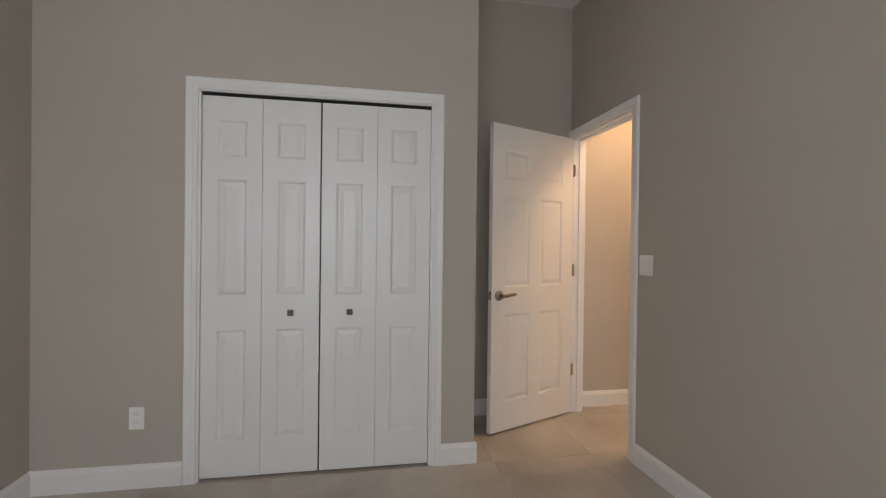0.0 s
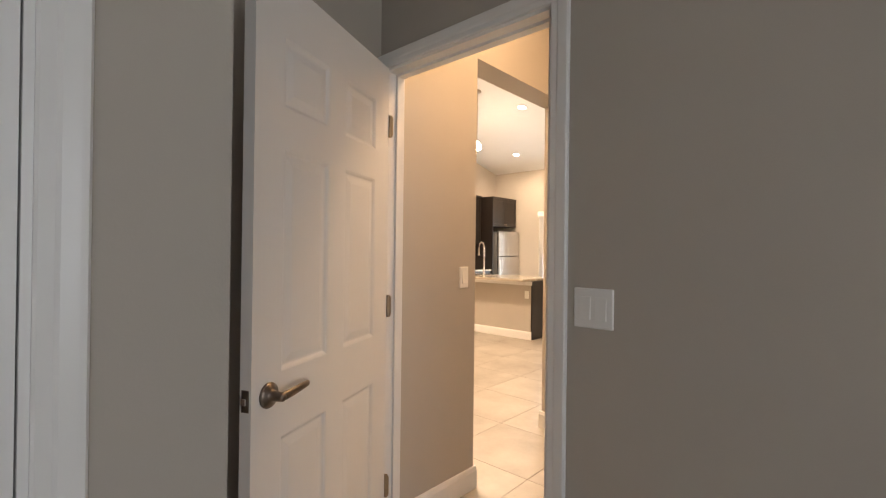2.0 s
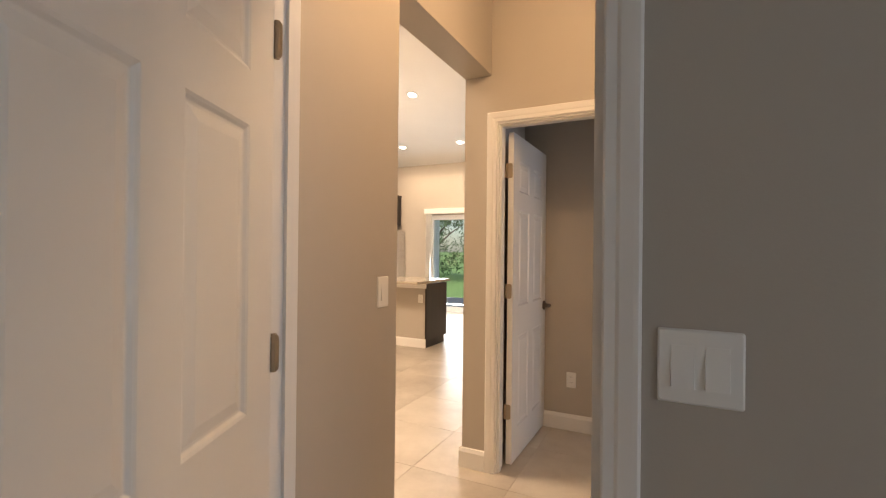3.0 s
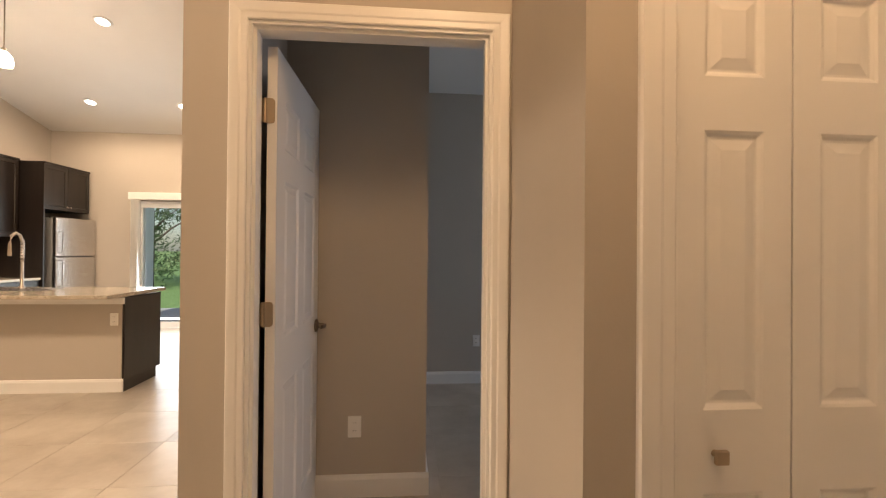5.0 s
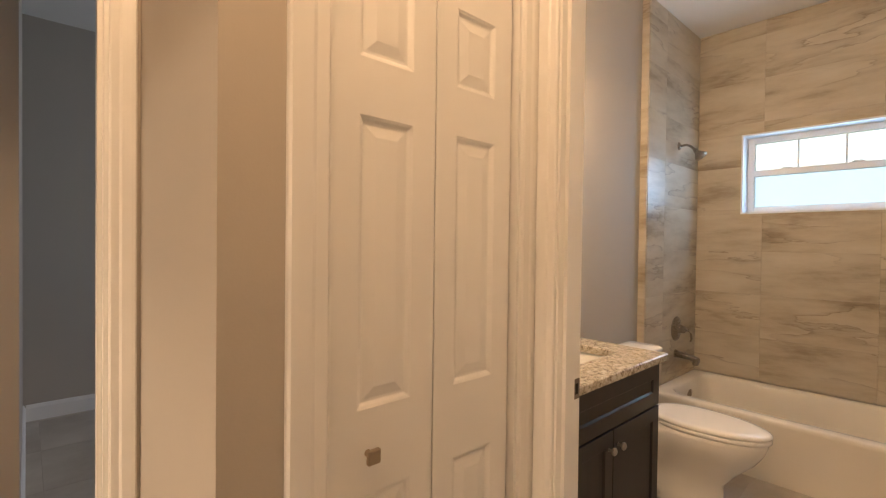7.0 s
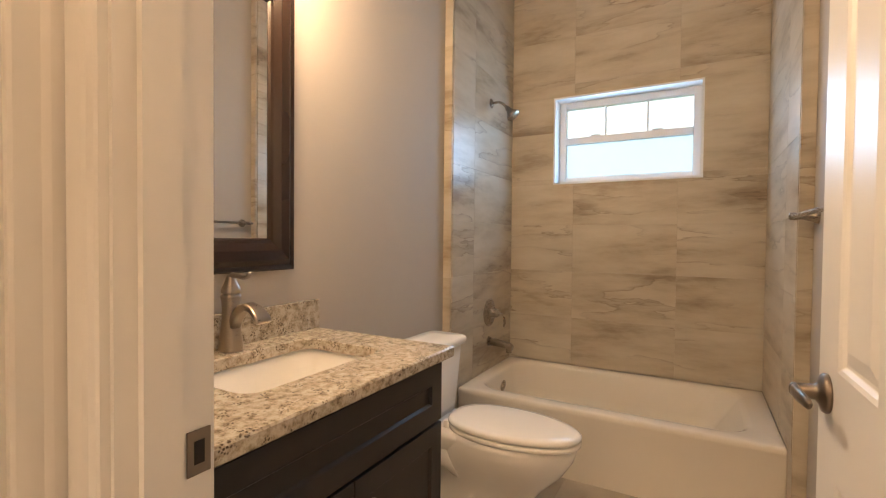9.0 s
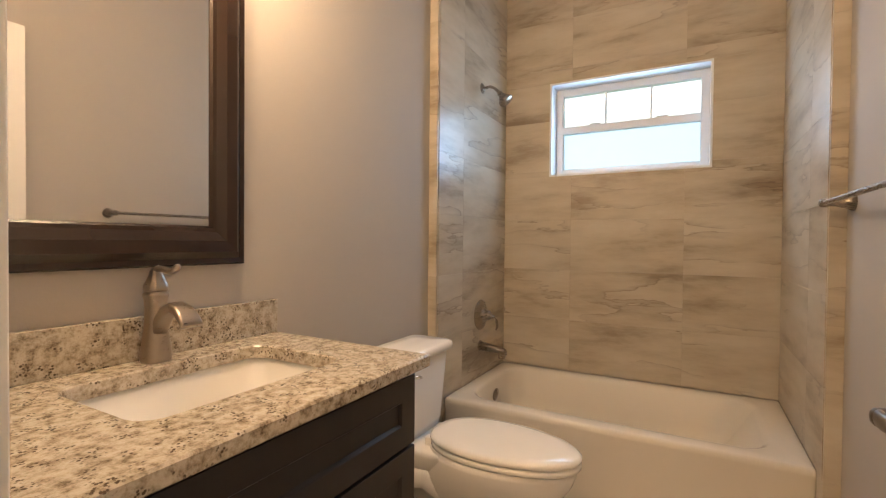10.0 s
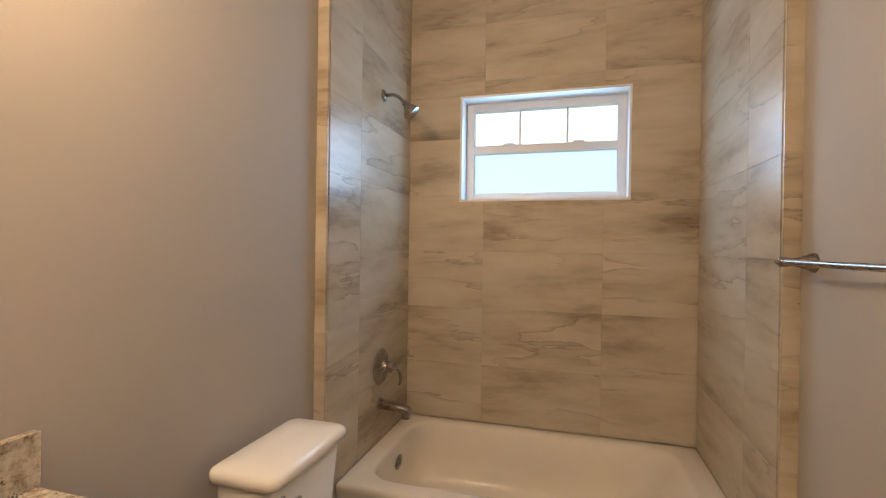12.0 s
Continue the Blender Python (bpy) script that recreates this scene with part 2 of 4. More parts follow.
def wall(name, axis, p0, p1, a0, a1, z0, z1, holes=(), mat=None, label=""):
    """A wall with thickness p0..p1 across, a0..a1 along, and holes (a, a, z, z) that go through it."""
    A = sorted({a0, a1, *(h for o in holes for h in o[:2])})
    Z = sorted({z0, z1, *(h for o in holes for h in o[2:])})
    solid = {}
    for i in range(len(A) - 1):
        for j in range(len(Z) - 1):
            ca, cz = (A[i] + A[i + 1]) / 2, (Z[j] + Z[j + 1]) / 2
            solid[i, j] = not any(o[0] < ca < o[1] and o[2] < cz < o[3] for o in holes)
    bm = bmesh.new()
    def q(*pts):
        bm.faces.new([bm.verts.new((p, a, z) if axis == "x" else (a, p, z)) for p, a, z in pts])
    for (i, j), s in solid.items():
        if not s:
            continue
        b0, b1, c0, c1 = A[i], A[i + 1], Z[j], Z[j + 1]
        for p in (p0, p1):
            q((p, b0, c0), (p, b1, c0), (p, b1, c1), (p, b0, c1))
        for di, dj, e in ((-1, 0, ((b0, c0), (b0, c1))), (1, 0, ((b1, c0), (b1, c1))), (0, -1, ((b0, c0), (b1, c0))), (0, 1, ((b0, c1), (b1, c1)))):
            if not solid.get((i + di, j + dj), False):
                (ea, ez), (fa, fz) = e
                q((p0, ea, ez), (p1, ea, ez), (p1, fa, fz), (p0, fa, fz))
    bmesh.ops.remove_doubles(bm, verts=bm.verts, dist=1e-5)
    ob = finish(bm, name, mat or WALL)
    return tagged(ob, label or "greige painted drywall wall", "wall", kind="structure")


def baseboard(p, q, nx, ny, h=0.118, t=0.016):
    """From p to q along a wall whose room lies towards (nx, ny): a board with an eased, stepped top."""
    prof = [(0, 0), (t, 0), (t, h * 0.80), (t * 0.75, h * 0.88), (t * 0.55, h * 0.97), (t * 0.3, h), (0, h)]
    bm = bmesh.new()
    loft(bm, [[Vector((e[0] + nx * d, e[1] + ny * d, z)) for d, z in prof] for e in (p, q)])
    return tagged(finish(bm, "baseboard", TRIM), "white painted baseboard along the wall", "baseboard", kind="structure")


def casing(axis, p, side, a0, a1, top, w=0.06, t=0.017, reveal=0.005):
    """Moulded casing round three sides of an opening on the wall face p; side is the way out of the wall."""
    prof = [(0, 0), (0, t * 0.6), (0.004, t * 0.75), (w * 0.35, t * 0.72), (w * 0.45, t * 0.9), (w * 0.8, t), (w - 0.004, t), (w, t * 0.7), (w, 0)]
    rings = []
    for k in range(4):
        ring = []
        for u, d in prof:
            u += reveal
            a = a0 - u if k < 2 else a1 + u
            z = 0.0 if k in (0, 3) else top + u
            pp = p + side * d
            ring.append(Vector((pp, a, z) if axis == "x" else (a, pp, z)))
        rings.append(ring)
    bm = bmesh.new()
    loft(bm, rings)
    return tagged(finish(bm, "trim", TRIM), "white painted moulded door casing", "door casing", kind="structure")


def jamb(axis, p0, p1, a0, a1, top, t=0.018, stop=None):
    """Lining of an opening, with a door stop."""
    bm = bmesh.new()
    def b(aa, ab, pa, pb, za, zb):
        if axis == "x":
            add_box(bm, pa, aa, za, pb, ab, zb)
        else:
            add_box(bm, aa, pa, za, ab, pb, zb)
    b(a0, a0 + t, p0, p1, 0, top - t)
    b(a1 - t, a1, p0, p1, 0, top - t)
    b(a0, a1, p0, p1, top - t, top)
    if stop:
        s0, s1 = stop
        b(a0 + t, a0 + t + 0.011, s0, s1, 0, top - t - 0.011)
        b(a1 - t - 0.011, a1 - t, s0, s1, 0, top - t - 0.011)
        b(a0 + t, a1 - t, s0, s1, top - t - 0.011, top - t)
    return tagged(finish(bm, "trim", TRIM), "white painted wooden door jamb", "door jamb", kind="structure")


def panel_slab(w, h, t, panels, z0=0.0):
    """A moulded door slab from x 0..w, y 0..t, with sunk and raised panels (x0, x1, z0, z1) on both faces."""
    bm = bmesh.new()
    U = sorted({0, w, *(v for p in panels for v in p[:2])})
    V = sorted({z0, h, *(v for p in panels for v in p[2:])})
    for y, s in ((0, 1), (t, -1)):
        for i in range(len(U) - 1):
            for j in range(len(V) - 1):
                u0, u1, v0, v1 = U[i], U[i + 1], V[j], V[j + 1]
                cu, cv = (u0 + u1) / 2, (v0 + v1) / 2
                if any(p[0] < cu < p[1] and p[2] < cv < p[3] for p in panels):
                    rings = []
                    for ins, dep in ((0, 0), (0.006, 0.003), (0.012, 0.0085), (0.018, 0.0085), (0.042, 0.0025)):
                        rings.append([Vector((a, y + s * dep, b)) for a, b in ((u0 + ins, v0 + ins), (u1 - ins, v0 + ins), (u1 - ins, v1 - ins), (u0 + ins, v1 - ins))])
                    loft(bm, rings, cap0=False)
                else:
                    bm.faces.new([bm.verts.new((a, y, b)) for a, b in ((u0, v0), (u1, v0), (u1, v1), (u0, v1))])
    for a in (0, w):
        bm.faces.new([bm.verts.new(p) for p in ((a, 0, z0), (a, t, z0), (a, t, h), (a, 0, h))])
    for b in (z0, h):
        bm.faces.new([bm.verts.new(p) for p in ((0, 0, b), (w, 0, b), (w, t, b), (0, t, b))])
    bmesh.ops.remove_doubles(bm, verts=bm.verts, dist=1e-5)
    return bm


# ---- setting: plan in metres; bedroom wall with the door is y = 0 ----
H1, H2 = 3.05, 2.90
TOP = 2.045
wall("wall_bedroom_north", "y", 0.0, 0.095, -0.345, 4.5, 0, H1, [(-0.091, 0.696, 0, 2.064)])
wall("wall_bedroom_closet", "x", 0.492, 0.592, -3.24, -0.918, 0, H1, [(-2.398, -1.164, 0, 2.038)])
wall("wall_alcove_south", "y", -1.018, -0.918, -0.12, 0.492, 0, H1)
wall("wall_alcove_west", "x", -0.22, -0.12, -3.24, 0.0, 0, H1)
wall("wall_bedroom_south", "y", -3.34, -3.24 + 0.1, -0.12, 4.4, 0, H1)
wall("wall_bedroom_east", "x", 4.3, 4.4, -3.14, 0.0, 0, H1, [(-2.75, -1.05, 0.8, 2.1)])
wall("wall_hall_west", "x", -0.345, -0.175, 0.095, 1.767, 0, 5.2, [(0.733, 1.767, 0, 2.365)])
wall("wall_hall_north", "y", 1.767, 1.882, -0.345, 1.6, 0, 5.2, [(-0.142, 0.703, 0, 2.085)])
wall("wall_hall_return", "x", 0.765, 0.865, 1.105, 1.767, 0, H2)
wall("wall_hall_closet", "y", 1.105, 1.205, 0.865, 1.6, 0, H2, [(0.951, 1.5445, 0, TOP)])
wall("wall_hall_east", "x", 1.6, 1.715, 0.095, 1.882, 0, H2, [(0.255, 1.037, 0, TOP)])
wall("wall_bath_north", "y", 1.652, 1.882, 1.715, 4.5, 0, H2)
wall("wall_bath_east", "x", 4.371, 4.56, 0.095, 1.652, 0, H2, [(0.447, 1.317, 1.543, 2.113)])
wall("wall_back_bedroom_west", "x", -0.345, -0.23, 1.882, 7.965, 0, 5.2)
wall("wall_back_bedroom_closet", "y", 2.65, 2.75, -0.23, 0.42, 0, H2)
wall("wall_back_bedroom_closet_side", "x", 0.42, 0.52, 2.65, 4.7, 0, H2)
wall("wall_back_bedroom_north", "y", 4.7, 4.8, 0.42, 4.1, 0, H2)
wall("wall_back_bedroom_east", "x", 4.0, 4.1, 1.882, 4.7, 0, H2, [(2.65, 4.15, 0.8, 2.1)])
wall("wall_kitchen_north", "y", 7.965, 8.10, -5.38, -0.23, 0, 3.3, [(-3.90, -2.10, 0, 2.08)])
wall("wall_kitchen_west", "x", -5.38, -5.23, -0.1, 7.965, 0, 5.2)
wall("wall_living_south", "y", -0.1, 0.0, -5.23, -0.345, 0, 5.2)


def slab(name, x0, y0, z0, x1, y1, z1, mat, label, cat):
    return tagged(finish(box(x0, y0, z0, x1, y1, z1), name, mat), label, cat, kind="structure")


floor = slab("floor", -5.38, -3.34, -0.15, 4.56, 8.1, -0.0018, GROUT, "beige porcelain tile floor with thin grout joints", "floor")
slab("ceiling_bedroom", -0.22, -3.34, H1, 4.4, 0.0, H1 + 0.1, CEIL, "white textured drywall ceiling", "ceiling")
slab("ceiling_hall", -0.175, 0.095, H2, 4.56, 1.767, H2 + 0.1, CEIL, "white textured drywall ceiling", "ceiling")
slab("ceiling_back_bedroom", -0.23, 1.882, H2 - 0.02, 4.1, 4.8, H2 + 0.1, CEIL, "white textured drywall ceiling", "ceiling")
bm = bmesh.new()
loft(bm, [[Vector((x, -0.1, kitchen_z(-0.1))), Vector((x, 8.1, kitchen_z(8.1))), Vector((x, 8.1, kitchen_z(8.1) + 0.12)), Vector((x, -0.1, kitchen_z(-0.1) + 0.12))] for x in (-5.38, -0.23)])
tagged(finish(bm, "ceiling_kitchen", CEIL), "sloping white vaulted kitchen ceiling", "ceiling", kind="structure")

# openings: linings and casings
jamb("y", 0.0, 0.095, -0.091, 0.696, 2.064, stop=(0.045, 0.08))
casing("y", 0.0, -1, -0.079, 0.684, 2.052)
casing("y", 0.095, 1, -0.079, 0.684, 2.052)
jamb("x", 0.492, 0.592, -2.398, -1.164, 2.038)
casing("x", 0.592, 1, -2.386, -1.176, 2.022)
jamb("y", 1.767, 1.882, -0.142, 0.703, 2.085, stop=(1.785, 1.825))
casing("y", 1.767, -1, -0.130, 0.691, 2.073)
casing("y", 1.882, 1, -0.130, 0.691, 2.073)
jamb("y", 1.105, 1.205, 0.951, 1.5445, TOP)
casing("y", 1.105, -1, 0.963, 1.5325, TOP - 0.012, w=0.08)
jamb("x", 1.6, 1.715, 0.255, 1.037, TOP, stop=(1.625, 1.67))
casing("x", 1.6, -1, 0.267, 1.021, TOP - 0.012)
casing("x", 1.715, 1, 0.267, 1.025, TOP - 0.012)

# baseboards
for p, q, nx, ny in (
    ((0.592, -3.14), (0.592, -2.452), 1, 0), ((0.592, -1.123), (0.592, -0.902), 1, 0), ((-0.12, -0.918), (0.592, -0.918), 0, 1),
    ((-0.12, -0.902), (-0.12, -0.016), 1, 0), ((0.7495, 0), (4.3, 0), 0, -1),
    ((0.608, -3.14), (4.3, -3.14), 0, 1), ((4.3, -3.14), (4.3, 0), -1, 0),
    ((-0.175, 0.095), (-0.175, 0.749), 1, 0), ((-0.345, 0.733), (-0.175, 0.733), 0, 1), ((-0.345, 0.0), (-0.345, 0.749), -1, 0),
    ((-0.361, 1.767), (-0.196, 1.767), 0, -1), ((-0.345, 1.767), (-0.345, 7.965), -1, 0),
    ((0.765, 1.105), (0.765, 1.767), -1, 0), ((0.749, 1.105), (0.877, 1.105), 0, -1), ((0.7495, 0.095), (1.6, 0.095), 0, 1),
    ((-0.23, 2.65), (0.536, 2.65), 0, -1), ((0.52, 2.65), (0.52, 4.7), 1, 0), ((0.536, 4.7), (4.0, 4.7), 0, -1),
    ((2.56, 1.652), (3.475, 1.652), 0, -1), ((1.73, 0.095), (3.475, 0.095), 0, 1),
    ((-5.23, 7.965), (-3.99, 7.965), 0, -1), ((-2.01, 7.965), (-0.361, 7.965), 0, -1), ((-5.23, 0.0), (-0.361, 0.0), 0, 1),
):
    baseboard(p, q, nx, ny)


# ---- doors and hardware ----
SIX_ROWS = ((0.20, 0.785), (0.965, 1.575), (1.69, 1.885))


def add_lever(door, x, z, y, s, way, label="brushed nickel lever handle"):
    """A lever on the door face y; s is the way out of the face, way the side the lever points to."""
    bm = bmesh.new()
    m = pose(x, y, z, -90 * s)
    lathe(bm, [(0.0335, 0), (0.0345, 0.004), (0.032, 0.009), (0.020, 0.013), (0.0135, 0.018), (0.0125, 0.040), (0.0115, 0.050), (0.007, 0.054), (0.002, 0.055)], 28, m)
    tube(bm, [(x - way * 0.010, y + s * 0.044, z), (x, y + s * 0.046, z), (x + way * 0.03, y + s * 0.048, z + 0.002), (x + way * 0.07, y + s * 0.049, z + 0.006), (x + way * 0.108, y + s * 0.047, z + 0.008), (x + way * 0.116, y + s * 0.046, z + 0.008)], [0.005, 0.0075, 0.0075, 0.007, 0.006, 0.003], 14, 1.55)
    return part("door_handle", bm, AGED, door, label, True)


def swing_door(name, w, h, m, rows, label, swing, lever_z=0.915):
    """A six-panel door slab hinged at x 0; panels are 2 x 3. swing: face (0 or 1) that carries the hinge knuckles."""
    t = 0.035
    st, mid = 0.115, 0.10
    half = (w - 2 * st - mid) / 2
    panels = [(u, u + half, a, b) for u in (st, st + half + mid) for a, b in rows]
    d = finish(panel_slab(w, h, t, panels, 0.012), name, DOORP, bevel=0.0015)
    d.matrix_basis = m
    tagged(d, label, "door", kind="structure")
    for y, s in ((0, -1), (t, 1)):
        add_lever(d, w - 0.062, lever_z, y, s, -1)
    bm = box(w - 0.001, t / 2 - 0.011, lever_z - 0.028, w + 0.0015, t / 2 + 0.011, lever_z + 0.028)
    part("latch_plate", bm, AGED, d, "brushed nickel latch plate")
    bm = box(w, t / 2 - 0.007, lever_z - 0.009, w + 0.010, t / 2 + 0.007, lever_z + 0.009)
    part("latch", bm, CHROME, d, "chrome latch bolt", bevel=0.002)
    for z in (0.33, 1.07, 1.81):
        bm = bmesh.new()
        yk = -0.006 if swing == 0 else t + 0.006
        lathe(bm, [(0.0065, z - 0.045), (0.0065, z + 0.045)], 10, pose(-0.004, yk, 0))
        # leaf on the slab's edge and leaf on the jamb, with rounded corners
        for a in (-0.0022, -0.006):
            r = rrect(*((yk - 0.012, z - 0.045, yk + 0.034) if swing == 0 else (yk - 0.034, z - 0.045, yk + 0.012)), z + 0.045, 0.012, 0)
            loft(bm, [[Vector((a + e, p.x, p.y)) for p in r] for e in (0, 0.002)])
        part("hinge", bm, HINGEM, d, "satin nickel butt hinge")
    return d


ang = math.degrees(math.atan2(-0.72, 0.318))
swing_door("door_1", 0.778, 2.048, pose(-0.052, -0.012, 0, 0, 0, ang) @ pose(0, -0.035, 0), SIX_ROWS, "white six-panel bedroom door standing open into the room", 1)
swing_door("door_2", 0.775, 2.045, pose(-0.073, 1.893, 0, 0, 0, 89), SIX_ROWS, "white six-panel back bedroom door standing open", 1)
swing_door("door_3", 0.69, 2.03, pose(1.722, 0.222, 0, 0, 0, 0.8), SIX_ROWS, "white six-panel bathroom door open against the wall", 0)
# hinge leaves on the back bedroom jamb and strike plate on the bathroom jamb
bm = box(1.680, 1.0165, 0.872, 1.712, 1.0185, 0.930)
strike = finish(bm, "strike_plate", AGED, bevel=0.0008)
tagged(strike, "satin nickel strike plate on the bathroom jamb", "strike plate")
part("bolt_hole", box(1.689, 1.0160, 0.886, 1.703, 1.0170, 0.916), DARK, strike, "dark bolt hole")


def square_knob(parent, m, label="square satin metal knob", mat=None):
    bm = bmesh.new()
    lathe(bm, [(0.008, 0), (0.006, 0.005), (0.006, 0.018)], 12, m)
    loft(bm, [[m @ p for p in rrect(-a, -a, a, a, 0.004, h)] for a, h in ((0.010, 0.017), (0.0155, 0.020), (0.0155, 0.026), (0.013, 0.0285))])
    return part("knob", bm, mat or DARKKNOB, parent, label)


def bifold(label, leaves, w, m, knobs, h=2.0, st=0.075, knob_mat=None):
    """Moulded bifold leaves side by side along x; each (offset, tilt) leaf has three panels. Knobs on given leaves at local x."""
    top = empty("bifold_door", label, "closet door", m=m)
    rows = ((0.20, 0.785), (0.965, 1.572), (1.69, 1.88))
    for i, (x, tilt) in enumerate(leaves):
        bm = panel_slab(w, h, 0.03, [(st, w - st, a, b) for a, b in rows], 0.012)
        leaf = part("leaf", bm, DOORP, top, "", False, 0.0015)
        leaf.matrix_basis = pose(x, 0, 0, 0, 0, tilt)
        if i in knobs:
            square_knob(leaf, pose(knobs[i], 0, 0.872, 90), mat=knob_mat)
    x0, x1 = leaves[0][0], leaves[-1][0] + w
    part("track", box(x0 - 0.003, 0.003, h + 0.006, x1 + 0.003, 0.03, h + 0.0145), DARK, top, "dark metal head track")
    return top


# bedroom closet: four leaves facing +x; local x runs along +y
bifold("white moulded four-leaf bifold closet doors, closed", [(-2.3780, 0), (-2.0805, 0), (-1.7770, 0), (-1.4795, 0)], 0.2955, pose(0.578, 0, 0, 0, 0, 90), {1: 0.150, 2: 0.155}, 2.002)
# hall closet: two leaves facing -y
bifold("white moulded two-leaf bifold hall closet door, closed", [(0.9735, 0), (1.2465, 0)], 0.2685, pose(0, 1.123, 0), {0: 0.092}, 2.0, 0.0645, BRONZE)
# near-black strip that puts the shade of the head gap into colour
tagged(finish(box(0.56, -2.379, 2.0165, 0.58, -1.183, 2.0195), "trim", DARK), "dark strip standing in for the shaded gap above the bifold closet doors", "door track", kind="structure")


# ---- wall plates ----
def switch_plate(m, gangs, label):
    w = 0.07 + 0.046 * (gangs - 1)
    bm = bmesh.new()
    loft(bm, [[m @ p for p in rrect(-w / 2 + i, -0.057 + i, w / 2 - i, 0.057 - i, 0.004, h)] for i, h in ((0, 0), (0, 0.003), (0.003, 0.006))])
    top = finish(bm, "light_switch", PLASTIC)
    tagged(top, label, "light switch")
    for g in range(gangs):
        cx = (g - (gangs - 1) / 2) * 0.046
        bm = bmesh.new()
        loft(bm, [[m @ Vector((cx + a, b, c)) for a, b, c in ((-0.0165, -0.033, 0.0055), (0.0165, -0.033, 0.0055), (0.0165, 0.033, 0.0055), (-0.0165, 0.033, 0.0055))],
                  [m @ Vector((cx + a, b, c)) for a, b, c in ((-0.0155, -0.032, 0.011), (0.0155, -0.032, 0.011), (0.0155, 0.032, 0.0065), (-0.0155, 0.032, 0.0065))]])
        part("rocker", bm, PLASTIC, top, "white rocker paddle")
    return top


def outlet(m, label):
    bm = bmesh.new()
    loft(bm, [[m @ p for p in rrect(-0.035 + i, -0.057 + i, 0.035 - i, 0.057 - i, 0.004, h)] for i, h in ((0, 0), (0, 0.003), (0.003, 0.006))])
    top = tagged(finish(bm, "power_outlet", PLASTIC), label, "outlet")
    for cy in (-0.021, 0.021):
        bm = bmesh.new()
        loft(bm, [[m @ (p + Vector((0, cy, 0))) for p in rrect(-0.017, -0.0145, 0.017, 0.0145, 0.008, h)] for h in (0.0055, 0.0075)])
        sock = part("socket", bm, PLASTIC, top)
        bm = bmesh.new()
        for dx in (-0.0065, 0.0065):
            loft(bm, [[m @ Vector((dx + a, cy + 0.002 + b, h)) for a, b in ((-0.001, -0.0035), (0.001, -0.0035), (0.001, 0.0035), (-0.001, 0.0035))] for h in (0.007, 0.0078)])
        part("slot", bm, DARK, sock, "dark blade slots")
    return top


FACE_S = lambda x, y, z: pose(x, y, z, 90, 0, 0)        # faces -y
FACE_E = lambda x, y, z: pose(x, y, z, 90, 0, 90)       # faces +x
switch_plate(FACE_S(0.830, 0.0, 1.142), 2, "white double rocker switch on the greige wall")
switch_plate(FACE_E(-0.175, 0.633, 1.159), 1, "white rocker switch on the hall wall")
outlet(FACE_E(0.592, -2.668, 0.35), "white duplex outlet beside the closet")
outlet(FACE_S(0.140, 2.65, 0.370), "white duplex outlet behind the open door")
outlet(FACE_S(1.12, 4.7, 0.42), "white duplex outlet on the far bedroom wall")


# ---- bathroom ----
TX0, TX1, TY0, TY1, RIM = 3.475, 4.363, 0.142, 1.605, 0.358
WY0, WY1, WZ0, WZ1 = 0.447, 1.317, 1.543, 2.113

# backer that carries the tiles on the two end walls
tile_n = tagged(finish(box(TX0 + 0.004, TY1 + 0.010, 0, TX1 + 0.008, 1.652, H2), "tile_wall_north", TILE_GROUT), "stone-look tiled end wall of the tub alcove", "tiled wall", kind="structure")
tile_s = tagged(finish(box(TX0 + 0.004, 0.095, 0, TX1 + 0.008, TY0 - 0.010, H2), "tile_wall_south", TILE_GROUT), "stone-look tiled end wall of the tub alcove", "tiled wall", kind="structure")
tile_e = tagged(wall("tile_wall_east", "x", TX1 + 0.008, TX1 + 0.0085, TY0, TY1, 0, H2, [(WY0, WY1, WZ0, WZ1)], TILE_GROUT), "stone-look tiled back wall round the window", "tiled wall")

# window in the tub alcove
win = empty("window_1", "white vinyl single-hung window with frosted lower pane", "window", kind="structure")
bm = bmesh.new()
for y0, y1, z0, z1 in ((WY0, WY0 + 0.012, WZ0, WZ1), (WY1 - 0.012, WY1, WZ0, WZ1), (WY0 + 0.012, WY1 - 0.012, WZ0, WZ0 + 0.012), (WY0 + 0.012, WY1 - 0.012, WZ1 - 0.012, WZ1)):
    add_box(bm, TX1 - 0.002, y0, z0, TX1 + 0.165, y1, z1)
part("window_reveal", bm, VINYL, win, "white reveal lining")
FX = TX1 + 0.112
bm = bmesh.new()
f = 0.043
a0, a1, b0, b1 = WY0 + 0.012, WY1 - 0.012, WZ0 + 0.012, WZ1 - 0.012
for y0, y1, z0, z1 in ((a0, a0 + f, b0, b1), (a1 - f, a1, b0, b1), (a0 + f, a1 - f, b0, b0 + f), (a0 + f, a1 - f, b1 - f, b1)):
    add_box(bm, FX, y0, z0, FX + 0.05, y1, z1)
part("window_frame", bm, VINYL, win, "white vinyl frame", bevel=0.003)
MZ = WZ0 + 0.298
part("meeting_rail", box(FX - 0.010, a0 + f, MZ - 0.022, FX + 0.04, a1 - f, MZ + 0.022), VINYL, win, "white meeting rail", bevel=0.003)
for k in (0.28, 0.72):
    yy = a0 + (a1 - a0) * k
    part("sash_lock", box(FX - 0.014, yy - 0.03, MZ + 0.022, FX + 0.012, yy + 0.03, MZ + 0.033), VINYL, win, "white sash lock", bevel=0.004)
gw = (a1 - a0 - 2 * f)
